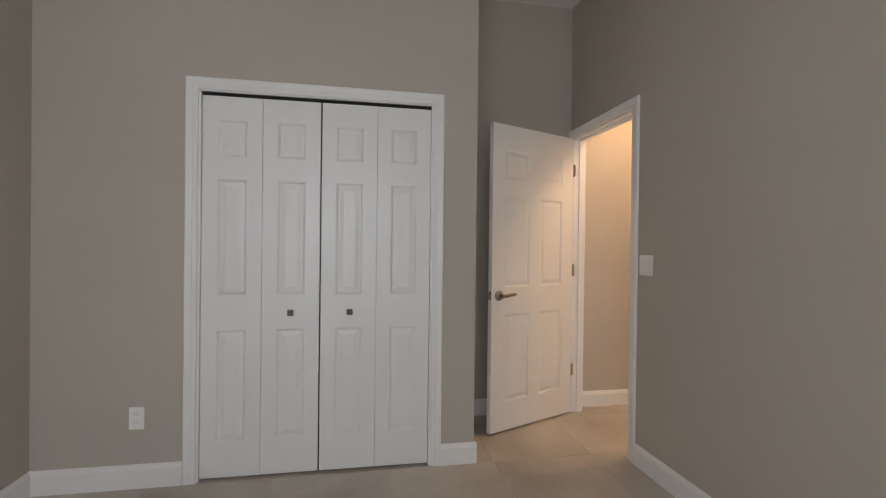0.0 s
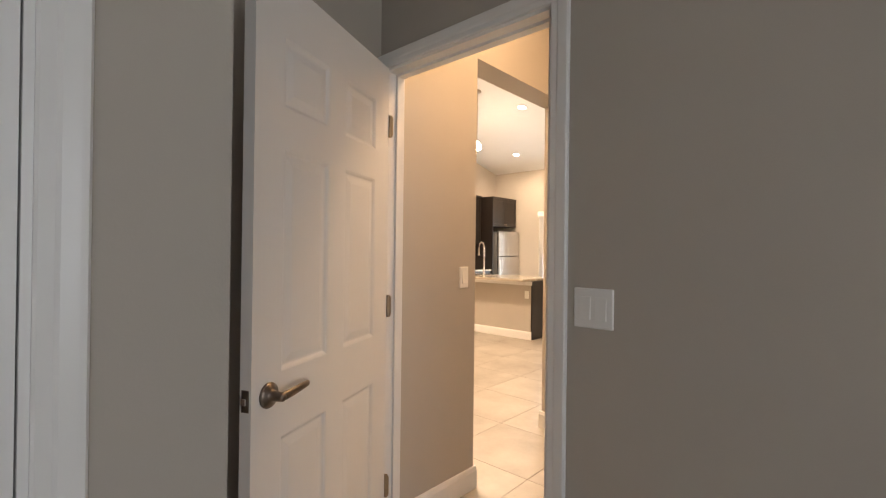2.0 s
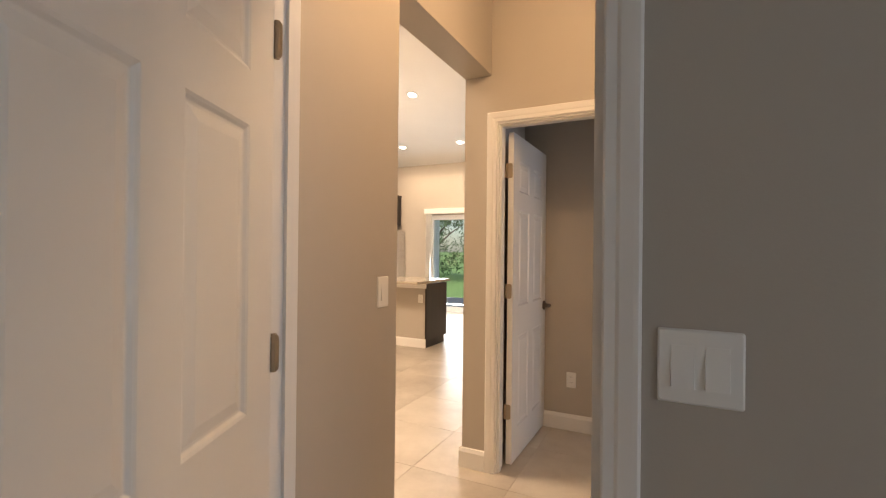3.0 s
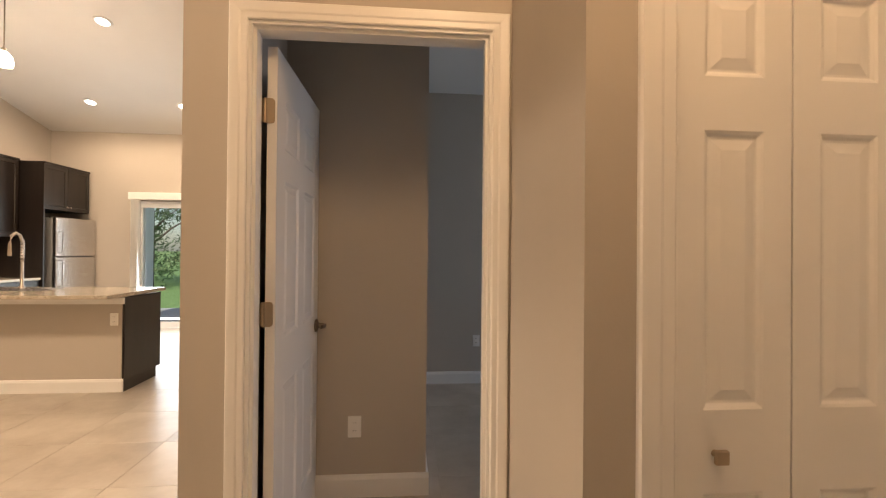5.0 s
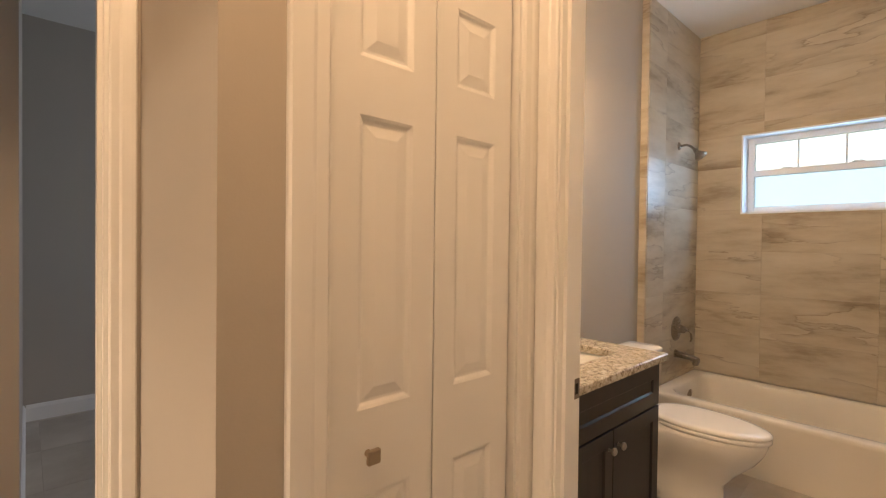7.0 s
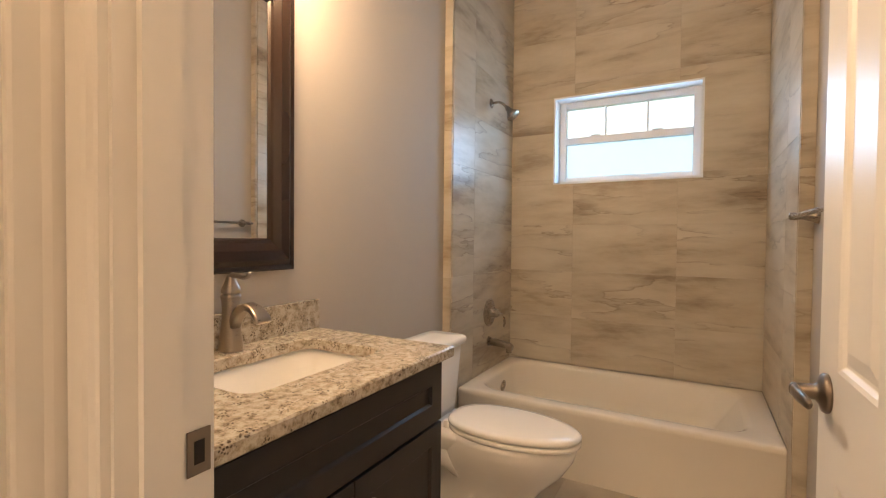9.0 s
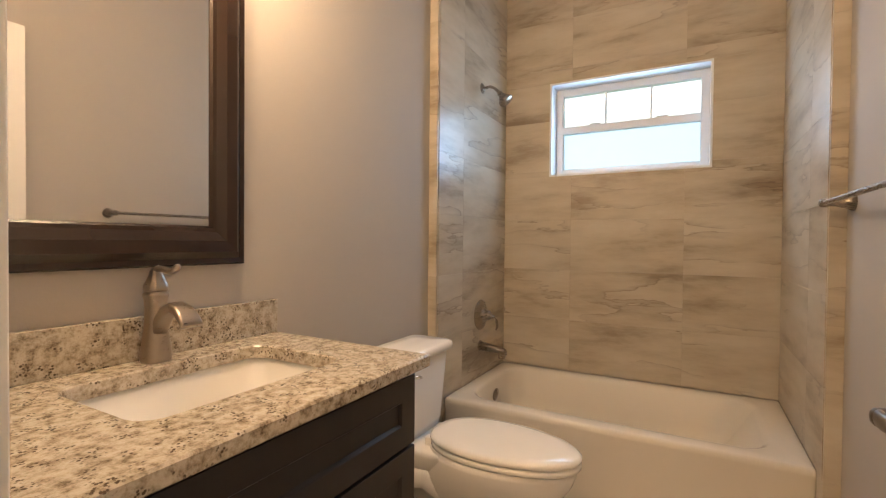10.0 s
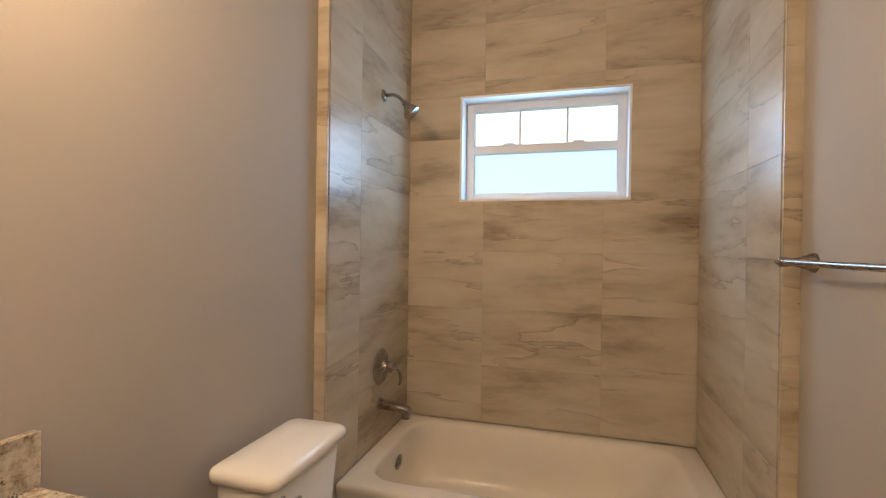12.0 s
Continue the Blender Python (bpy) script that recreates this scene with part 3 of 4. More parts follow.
for k in (1 / 3, 2 / 3):
    yy = a0 + f + gw * k
    part("muntin", box(FX + 0.016, yy - 0.0055, MZ + 0.022, FX + 0.026, yy + 0.0055, b1 - f), VINYL, win, "white muntin bar")
for k in range(3):
    y0, y1 = a0 + f + gw * k / 3, a0 + f + gw * (k + 1) / 3
    p = part("pane", box(FX + 0.027, y0, MZ + 0.022, FX + 0.030, y1, b1 - f), GLASS, win, "clear upper pane")
    p.visible_shadow = False
p = part("pane", box(FX + 0.020, a0 + f, b0 + f, FX + 0.023, a1 - f, MZ - 0.022), FROST, win, "frosted lower pane")
p.visible_shadow = False

# tub
bm = bmesh.new()
x0, x1, y0, y1 = 3.565, TX1 + 0.004, TY0 - 0.004, TY1 + 0.004
rings = [rrect(x0 + 0.02, y0, x1, y1, 0.006, 0.0), rrect(x0 + 0.012, y0, x1, y1, 0.006, 0.06), rrect(x0 + 0.010, y0, x1, y1, 0.006, RIM - 0.06), rrect(x0, y0, x1, y1, 0.008, RIM - 0.030),
         rrect(x0, y0, x1, y1, 0.010, RIM - 0.012), rrect(x0 + 0.005, y0 + 0.004, x1 - 0.004, y1 - 0.004, 0.012, RIM - 0.003), rrect(x0 + 0.014, y0 + 0.010, x1 - 0.01, y1 - 0.01, 0.014, RIM),
         rrect(x0 + 0.075, y0 + 0.10, x1 - 0.055, y1 - 0.075, 0.13, RIM), rrect(x0 + 0.088, y0 + 0.115, x1 - 0.067, y1 - 0.086, 0.125, RIM - 0.006), rrect(x0 + 0.096, y0 + 0.13, x1 - 0.075, y1 - 0.092, 0.12, RIM - 0.02),
         rrect(x0 + 0.115, y0 + 0.22, x1 - 0.095, y1 - 0.11, 0.11, 0.19), rrect(x0 + 0.13, y0 + 0.30, x1 - 0.11, y1 - 0.13, 0.10, 0.09), rrect(x0 + 0.17, y0 + 0.36, x1 - 0.15, y1 - 0.18, 0.08, 0.055)]
loft(bm, rings, cap0=False)
tub = tagged(finish(bm, "bathtub", TUBM, smooth=True), "off-white enamel alcove bathtub with apron front", "bathtub")
bm = bmesh.new()
lathe(bm, [(0.034, 0), (0.036, 0.004), (0.034, 0.009), (0.012, 0.012), (0.010, 0.016), (0.001, 0.017)], 24, pose(3.985, TY1 - 0.098, 0.268, 97))
part("overflow_plate", bm, SATIN, tub, "brushed nickel overflow plate", True)
bm = bmesh.new()
lathe(bm, [(0.035, 0), (0.035, 0.004), (0.02, 0.006), (0.001, 0.006)], 20, pose(3.985, TY1 - 0.30, 0.055))
part("drain", bm, NICKEL, tub, "brushed nickel drain", True)

# tub spout, valve, shower head
bm = bmesh.new()
sx, sz = 3.985, 0.535
lathe(bm, [(0.030, 0), (0.030, 0.006), (0.024, 0.010)], 20, pose(sx, TY1, sz, 90))
loft(bm, [[Vector((sx + p.x, TY1 - d, sz + dz + p.y * k)) for p in rrect(-0.024, -0.024, 0.024, 0.024, 0.018, 0)] for d, dz, k in ((0.006, 0, 1), (0.06, -0.004, 0.92), (0.12, -0.012, 0.78), (0.15, -0.020, 0.80), (0.158, -0.026, 0.70))])
loft(bm, [[Vector((sx + p.x, TY1 - 0.136 + p.y, z)) for p in rrect(-0.018, -0.018, 0.018, 0.018, 0.015, 0)] for z in (sz - 0.02, sz - 0.056)])
tagged(finish(bm, "tub_spout", SATIN, smooth=True), "brushed nickel tub spout on the tiled wall", "tub spout")
bm = bmesh.new()
vm = pose(sx, TY1, 0.715, 90)
lathe(bm, [(0.085, 0), (0.088, 0.004), (0.083, 0.010), (0.04, 0.014), (0.030, 0.020), (0.026, 0.05), (0.028, 0.055), (0.020, 0.066), (0.002, 0.068)], 32, vm)
valve = tagged(finish(bm, "shower_valve", SATIN, smooth=True), "round brushed nickel shower valve trim with lever", "shower valve")
bm = bmesh.new()
tube(bm, [(sx, TY1 - 0.055, 0.715), (sx + 0.004, TY1 - 0.085, 0.712), (sx + 0.006, TY1 - 0.10, 0.69), (sx + 0.006, TY1 - 0.105, 0.655), (sx + 0.006, TY1 - 0.098, 0.635)], [0.012, 0.011, 0.010, 0.010, 0.008], 12, 0.7)
part("lever", bm, SATIN, valve, "curved nickel lever", True)
bm = bmesh.new()
lathe(bm, [(0.030, 0), (0.030, 0.003), (0.014, 0.012), (0.010, 0.014)], 20, pose(sx, TY1, 2.02, 90))
tube(bm, [(sx, TY1, 2.02), (sx, TY1 - 0.05, 2.022), (sx, TY1 - 0.075, 2.010), (sx, TY1 - 0.105, 1.980)], 0.0085, 12)
arm = tagged(finish(bm, "shower", SATIN, smooth=True), "brushed nickel shower head on a bent arm", "shower head")
bm = bmesh.new()
hm = look((sx, TY1 - 0.102, 1.983), (sx, TY1 - 0.16, 1.91)) @ pose(0, 0, 0, 180)
lathe(bm, [(0.012, 0), (0.016, 0.010), (0.014, 0.022), (0.030, 0.045), (0.041, 0.062), (0.042, 0.072), (0.038, 0.075)], 24, hm)
part("spray_head", bm, SATIN, arm, "", True)

# vanity
VX0, VX1, VYF, CT = 1.717, 2.515, 1.118, 0.858
van = empty("vanity_cabinet", "dark espresso shaker vanity cabinet under a granite top", "cabinet", m=None)
bm = box(VX0, VYF + 0.02, 0.10, VX1, 1.650, 0.66)
for q in ((VX0, VYF + 0.02, VX0 + 0.018, 1.65), (VX1 - 0.018, VYF + 0.02, VX1, 1.65), (VX0 + 0.018, VYF + 0.02, VX1 - 0.018, VYF + 0.04)):
    add_box(bm, q[0], q[1], 0.66, q[2], q[3], CT - 0.032)
add_box(bm, VX0, VYF + 0.08, 0.0, VX1, 1.650, 0.10)
part("body", bm, ESPRESSO, van, bevel=0.001)


def shaker(x0, x1, z0, z1, y, rail=0.055):
    bm = bmesh.new()
    ring = lambda i, d: [Vector((a, y + d, b)) for a, b in ((x0 + i, z0 + i), (x1 - i, z0 + i), (x1 - i, z1 - i), (x0 + i, z1 - i))]
    loft(bm, [ring(0, 0.019), ring(0, 0.001), ring(0.001, 0), ring(rail, 0), ring(rail + 0.002, 0.002), ring(rail + 0.006, 0.008)])
    return bm


part("drawer_front", shaker(VX0 + 0.012, VX1 - 0.004, 0.645, 0.812, VYF), ESPRESSO, van)
xm = (VX0 + VX1) / 2 + 0.004
for a, b, kx in ((VX0 + 0.012, xm - 0.002, xm - 0.035), (xm + 0.002, VX1 - 0.004, xm + 0.035)):
    d = part("door", shaker(a, b, 0.115, 0.637, VYF), ESPRESSO, van)
    bm = bmesh.new()
    lathe(bm, [(0.007, 0), (0.005, 0.006), (0.005, 0.014), (0.013, 0.018), (0.015, 0.024), (0.010, 0.029), (0.001, 0.030)], 16, pose(kx, VYF, 0.575, 90))
    part("knob", bm, NICKEL, d, "brushed nickel knob", True)
# countertop with a rounded cutout for the sink
SX0, SX1, SY0, SY1 = 1.945, 2.392, 1.243, 1.542
bm = bmesh.new()
cx0, cx1, cy0, cy1 = VX0, 2.538, 1.092, 1.650
outer = lambda z, i=0: [Vector((min(max(p.x, cx0 + i), cx1 - i), min(max(p.y, cy0 + i), cy1 - i), z)) for p in big]
hole = rrect(SX0, SY0, SX1, SY1, 0.045, 0, 5)
big = []
for k, p in enumerate(hole):
    q = k // 6
    j = k % 6
    corner = [(cx1, cy1), (cx0, cy1), (cx0, cy0), (cx1, cy0)][q]
    nxt = {0: (0, -1), 1: (1, 0), 2: (0, 1), 3: (-1, 0)}[q]
    if j < 3:
        e = {0: (cx1, p.y), 1: (p.x, cy1), 2: (cx0, p.y), 3: (p.x, cy0)}[q]
    else:
        e = {0: (p.x, cy1), 1: (cx0, p.y), 2: (p.x, cy0), 3: (cx1, p.y)}[q]
    big.append(Vector((*(corner if j in (2, 3) else e), 0)))
seth = lambda ring, z: [Vector((p.x, p.y, z)) for p in ring]
loft(bm, [seth(hole, CT - 0.032), seth(hole, CT - 0.003), seth(rrect(SX0 - 0.003, SY0 - 0.003, SX1 + 0.003, SY1 + 0.003, 0.048, 0, 5), CT), outer(CT, 0.004), outer(CT - 0.004), outer(CT - 0.028), outer(CT - 0.032, 0.004), seth(hole, CT - 0.032)], False, False)
bmesh.ops.remove_doubles(bm, verts=bm.verts, dist=1e-4)
tagged(finish(bm, "countertop", GRANITE), "speckled cream granite vanity countertop with sink cutout", "countertop")
tagged(finish(box(cx0, 1.630, CT, cx1, 1.650, CT + 0.100), "backsplash", GRANITE, bevel=0.002), "low speckled granite backsplash on the vanity top", "backsplash")
bm = bmesh.new()
zb = CT - 0.034
rg = lambda i, z, r: rrect(SX0 - 0.008 + i, SY0 - 0.008 + i, SX1 + 0.008 - i, SY1 + 0.008 - i, r, z)
loft(bm, [rg(-0.015, zb - 0.010, 0.06), rg(-0.015, zb, 0.06), rg(0, zb, 0.05), rg(0.004, zb - 0.01, 0.048), rg(0.022, zb - 0.085, 0.045), rg(0.045, zb - 0.122, 0.045), rg(0.10, zb - 0.135, 0.04)], False, True)
sink = tagged(finish(bm, "sink", CERAMIC, smooth=True), "white rectangular undermount ceramic sink", "sink")
bm = bmesh.new()
lathe(bm, [(0.022, 0), (0.022, 0.004), (0.012, 0.006), (0.001, 0.006)], 20, pose((SX0 + SX1) / 2, 1.40, zb - 0.135))
part("drain", bm, NICKEL, sink, "brushed nickel drain", True)
# faucet
FXX, FY = 2.160, 1.595
bm = bmesh.new()
sq = lambda r, z, dy=0: rrect(FXX - r, FY + dy - r, FXX + r, FY + dy + r, r * 0.6, z)
loft(bm, [sq(r_, CT + h_) for r_, h_ in ((0.0270, 0), (0.0280, 0.004), (0.0280, 0.012), (0.0262, 0.035), (0.0225, 0.065), (0.0200, 0.095), (0.0198, 0.120), (0.0212, 0.142), (0.0232, 0.150), (0.0232, 0.155), (0.0195, 0.157), (0.0195, 0.160))])
faucet = tagged(finish(bm, "faucet", NICKEL, smooth=True), "brushed nickel single-handle bathroom faucet on the granite top", "faucet")
# broad flat spout that arches up and over, wider at its lip
bm = bmesh.new()
rings = []
for d, h, ax, wd, th in ((-0.012, 0.070, 70, 0.034, 0.030), (-0.028, 0.098, 58, 0.034, 0.028), (-0.050, 0.120, 34, 0.036, 0.024), (-0.076, 0.130, 6, 0.039, 0.020), (-0.102, 0.124, -26, 0.043, 0.017), (-0.124, 0.106, -46, 0.047, 0.014), (-0.136, 0.092, -50, 0.048, 0.011)):
    ny, nz = math.sin(radians(ax)), math.cos(radians(ax))
    rings.append([Vector((FXX + p.x, FY + d + p.y * ny, CT + h + p.y * nz)) for p in rrect(-wd / 2, -th / 2, wd / 2, th / 2, th * 0.35, 0)])
loft(bm, rings)
part("spout", bm, NICKEL, faucet, "broad arched nickel spout", True)
bm = bmesh.new()
loft(bm, [sq(r_, CT + h_) for r_, h_ in ((0.0205, 0.160), (0.0225, 0.165), (0.0215, 0.174), (0.0165, 0.186), (0.0120, 0.198), (0.0110, 0.206), (0.0060, 0.211))])
tube(bm, [(FXX, FY + 0.004, CT + 0.203), (FXX, FY - 0.010, CT + 0.211), (FXX, FY - 0.032, CT + 0.210), (FXX, FY - 0.055, CT + 0.206), (FXX, FY - 0.072, CT + 0.210), (FXX, FY - 0.082, CT + 0.218), (FXX, FY - 0.086, CT + 0.222)], [0.009, 0.0105, 0.0095, 0.0085, 0.008, 0.0085, 0.004], 12, 0.75)
part("handle", bm, NICKEL, faucet, "curved lever handle on a bell-shaped cap", True)

# mirror
mx0, mx1, mz0, mz1 = 1.79, 2.421, 1.070, 2.00
mir = empty("wall_mirror", "rectangular mirror in a dark bronze-brown moulded frame", "mirror")
prof = [(1.15 * u, d) for u, d in ((0, 0.003), (0, 0.020), (0.004, 0.024), (0.014, 0.022), (0.020, 0.028), (0.030, 0.036), (0.055, 0.033), (0.075, 0.022), (0.083, 0.020), (0.088, 0.014), (0.088, 0.003))]
bm = bmesh.new()
rings = []
for sxn, szn in ((1, 1), (1, -1), (-1, -1), (-1, 1)):
    rings.append([Vector(((mx1 - u) if sxn > 0 else (mx0 + u), 1.652 - d, (mz1 - u) if szn > 0 else (mz0 + u))) for u, d in prof])
loft(bm, rings + rings[:1], False, False)
bmesh.ops.remove_doubles(bm, verts=bm.verts, dist=1e-5)
FRAMEM = painted("dark_bronze_frame", (0.024, 0.013, 0.0085), 0.24, 0.15, 90, 0.02)
part("frame", bm, FRAMEM, mir, "dark bronze moulded frame")
part("glass", box(mx0 + 0.098, 1.640, mz0 + 0.098, mx1 - 0.098, 1.645, mz1 - 0.098), MIRRORM, mir, "silvered mirror glass")
# vanity light above the mirror
vl = empty("vanity_light", "three-bulb nickel vanity light bar above the mirror", "wall lamp")
part("backplate", box(1.84, 1.628, 2.17, 2.38, 1.652, 2.27), NICKEL, vl, bevel=0.004)
for vx in (1.92, 2.11, 2.30):
    bm = bmesh.new()
    tube(bm, [(vx, 1.63, 2.24), (vx, 1.56, 2.26), (vx, 1.50, 2.25)], 0.008)
    part("arm", bm, NICKEL, vl, "", True)
    bm = bmesh.new()
    sh = pose(vx, 1.50, 2.20)
    loft(bm, [[sh @ Vector((r * math.cos(k * math.pi / 12), r * math.sin(k * math.pi / 12), z)) for k in range(24)] for r, z in ((0.02, 0.055), (0.032, 0.045), (0.05, 0.0), (0.058, -0.05), (0.055, -0.05), (0.047, 0.0), (0.03, 0.04))], True, False)
    part("shade", bm, PLASTIC, vl, "white bell glass shade", True)
    bm = bmesh.new()
    lathe(bm, [(0.012, 0.035), (0.022, 0.0), (0.024, -0.02), (0.015, -0.035), (0.002, -0.04)], 16, sh)
    part("bulb", bm, BULB, vl, "glowing bulb", True)

# toilet
TXC, TYB = 3.078, 1.628
toi = empty("toilet", "white two-piece elongated toilet with closed lid", "toilet", m=pose(TXC, TYB, 0))
def egg(w, y0, y1, z, back=0.55, k=32):
    """An egg outline, blunt at the back y0 and long to the front y1 (y runs to -)."""
    out = []
    for i in range(k):
        a = 2 * math.pi * i / k
        c, s = math.cos(a), math.sin(a)
        ym = y0 + (y1 - y0) * 0.42
        yy = ym + (s * (y0 - ym) if s > 0 else s * (ym - y1))
        ww = 0.91 * w / 2 * (abs(c) ** (0.80 if s > 0 else 0.95)) * (1 if c > 0 else -1)
        out.append(Vector((ww, yy, z)))
    return out
bm = bmesh.new()
loft(bm, [egg(0.25, -0.11, -0.62, 0.0), egg(0.255, -0.10, -0.625, 0.015), egg(0.235, -0.12, -0.60, 0.06), egg(0.225, -0.13, -0.60, 0.13), egg(0.245, -0.15, -0.655, 0.20), egg(0.305, -0.19, -0.725, 0.27), egg(0.347, -0.22, -0.765, 0.33), egg(0.356, -0.24, -0.780, 0.372), egg(0.350, -0.25, -0.774, 0.392)])
part("bowl", bm, CERAMIC, toi, "white ceramic bowl and pedestal", True)
bm = bmesh.new()
loft(bm, [rrect(-0.09, -0.36, 0.09, -0.05, 0.03, 0.27), rrect(-0.125, -0.37, 0.125, -0.04, 0.04, 0.325), rrect(-0.140, -0.37, 0.140, -0.035, 0.045, 0.372), rrect(-0.135, -0.365, 0.135, -0.04, 0.045, 0.387)])
part("tank_deck", bm, CERAMIC, toi, "", True)
bm = bmesh.new()
loft(bm, [egg(0.345, -0.265, -0.785, 0.393), egg(0.357, -0.255, -0.795, 0.397), egg(0.357, -0.255, -0.795, 0.408), egg(0.350, -0.26, -0.788, 0.413)])
part("seat", bm, CERAMIC, toi, "white seat ring", True)
bm = bmesh.new()
loft(bm, [egg(0.345, -0.26, -0.785, 0.416), egg(0.355, -0.25, -0.796, 0.420), egg(0.355, -0.25, -0.796, 0.430), egg(0.342, -0.26, -0.782, 0.438), egg(0.30, -0.29, -0.735, 0.441), egg(0.15, -0.37, -0.60, 0.443)])
part("lid", bm, CERAMIC, toi, "closed white lid", True)
for hx in (-0.075, 0.075):
    bm = bmesh.new()
    loft(bm, [rrect(hx * 0.85 - 0.014, -0.268, hx * 0.85 + 0.014, -0.244, 0.006, z) for z in (0.386, 0.416)])
    part("lid_hinge", bm, CERAMIC, toi)
bm = bmesh.new()
loft(bm, [rrect(-0.150, -0.190, 0.150, -0.04, 0.035, 0.385), rrect(-0.160, -0.197, 0.160, -0.037, 0.04, 0.42), rrect(-0.178, -0.214, 0.178, -0.030, 0.04, 0.69)])
part("tank", bm, CERAMIC, toi, "white ceramic tank", True)
bm = bmesh.new()
loft(bm, [rrect(-0.178, -0.217, 0.178, -0.028, 0.03, 0.690), rrect(-0.192, -0.230, 0.192, -0.022, 0.035, 0.695), rrect(-0.194, -0.232, 0.194, -0.022, 0.035, 0.714), rrect(-0.190, -0.228, 0.190, -0.025, 0.034, 0.723), rrect(-0.178, -0.216, 0.178, -0.035, 0.03, 0.729), rrect(-0.10, -0.15, 0.10, -0.09, 0.02, 0.732)])
part("tank_lid", bm, CERAMIC, toi, "white tank lid", True)
bm = bmesh.new()
lathe(bm, [(0.016, 0), (0.017, 0.004), (0.011, 0.008), (0.008, 0.018)], 16, pose(-0.135, -0.210, 0.645, 90))
tube(bm, [(-0.135, -0.226, 0.645), (-0.115, -0.232, 0.642), (-0.085, -0.232, 0.636)], [0.009, 0.008, 0.006])
part("flush_lever", bm, CHROME, toi, "chrome flush lever", True)

bm = bmesh.new()
tube(bm, [(-0.085, -0.34, 0.23), (-0.100, -0.27, 0.285), (-0.105, -0.19, 0.27), (-0.108, -0.14, 0.19), (-0.105, -0.17, 0.10), (-0.095, -0.25, 0.05), (-0.085, -0.34, 0.04)], [0.035, 0.042, 0.045, 0.045, 0.045, 0.042, 0.035], 14)
part("trapway", bm, CERAMIC, toi, "white moulded trapway bulge", True)
bm = bmesh.new()
lathe(bm, [(0.016, 0.0), (0.016, 0.008), (0.011, 0.017), (0.002, 0.020)], 14, pose(-0.135, -0.30, 0.0))
part("bolt_cap", bm, CERAMIC, toi, "white floor bolt cap", True)

# towel bar
tb = empty("towel_bar", "brushed nickel towel bar on the greige wall", "towel bar")
for px in (2.80, 3.395):
    bm = bmesh.new()
    lathe(bm, [(0.026, 0), (0.027, 0.005), (0.020, 0.018), (0.012, 0.045), (0.011, 0.060), (0.014, 0.066), (0.014, 0.082), (0.008, 0.086)], 20, pose(px, 0.095, 1.268, -90))
    part("post", bm, SATIN, tb, "", True)
bm = bmesh.new()
tube(bm, [(2.765, 0.169, 1.268), (2.772, 0.169, 1.268), (2.785, 0.169, 1.268), (3.41, 0.169, 1.268), (3.423, 0.169, 1.268), (3.430, 0.169, 1.268)], [0.004, 0.010, 0.008, 0.008, 0.010, 0.004])
part("rail", bm, SATIN, tb, "", True)


# ---- kitchen ----
ISL = Matrix.Translation((-2.145, 4.60, 0))
isl = empty("kitchen_island", "greige panelled kitchen island with espresso end cabinet", "kitchen island", m=ISL)
part("knee_wall", box(-2.4, 0.0, 0, -0.022, 0.12, 0.86), WALL, isl, "greige painted knee wall")
bm = bmesh.new()
loft(bm, [[Vector((x, -d, z)) for d, z in ((0, 0), (0.016, 0), (0.016, 0.095), (0.008, 0.115), (0, 0.118))] for x in (-2.4, -0.004)])
part("baseboard", bm, TRIM, isl, "white baseboard")
bm = bmesh.new()
loft(bm, [[Vector((x, -d, z)) for d, z in ((0, 0.80), (0.010, 0.80), (0.025, 0.835), (0.03, 0.86), (0, 0.86))] for x in (-2.4, 0.0)])
part("cove_moulding", bm, TRIM, isl, "white moulding under the counter")
bm = box(-2.4, 0.122, 0.1, -0.022, 0.60, 0.86)
add_box(bm, -2.4, 0.122, 0, -0.022, 0.53, 0.1)
part("cabinet_body", bm, ESPRESSO, isl, "dark espresso cabinet body", bevel=0.002)
bm = box(-0.020, 0.002, 0.1, 0.0, 0.62, 0.86)
add_box(bm, -0.020, 0.002, 0, 0.0, 0.54, 0.1)
part("end_panel", bm, ESPRESSO, isl, "dark espresso end panel", bevel=0.002)
ctop = finish(box(-2.4, -0.30, 0.873, 0.03, 0.66, 0.905), "countertop", GRANITE, bevel=0.004)
ctop.matrix_basis = ISL
tagged(ctop, "polished granite island countertop", "countertop")
bm = bmesh.new()
loft(bm, [rrect(-1.55, 0.10, -0.80, 0.52, 0.05, z) for z in (0.9052, 0.9075)])
part("sink_rim", bm, STEEL, ctop, "stainless sink rim set in the counter")
ol = outlet(ISL @ FACE_S(-0.09, 0, 0.66), "white outlet on the island knee wall")
kf = ISL @ Vector((-1.32, 0.57, 0.905))
bm = bmesh.new()
lathe(bm, [(0.028, 0), (0.028, 0.01), (0.016, 0.02), (0.014, 0.25), (0.012, 0.26)], 16, Matrix.Translation(kf))
tube(bm, [kf + Vector(p) for p in ((0, 0, 0.25), (0, 0, 0.46), (0, -0.03, 0.53), (0, -0.08, 0.55), (0, -0.13, 0.52), (0, -0.15, 0.44), (0, -0.15, 0.32))], [0.012, 0.014, 0.014, 0.014, 0.014, 0.014, 0.017], 12)
kfa = tagged(finish(bm, "kitchen_faucet", NICKEL, smooth=True), "tall spring-neck nickel kitchen faucet on the island", "faucet")
bm = bmesh.new()
for k in range(7):
    lathe(bm, [(0.014, 0), (0.019, 0.006), (0.019, 0.012), (0.014, 0.018)], 14, Matrix.Translation(kf + Vector((0, 0, 0.30 + 0.028 * k))))
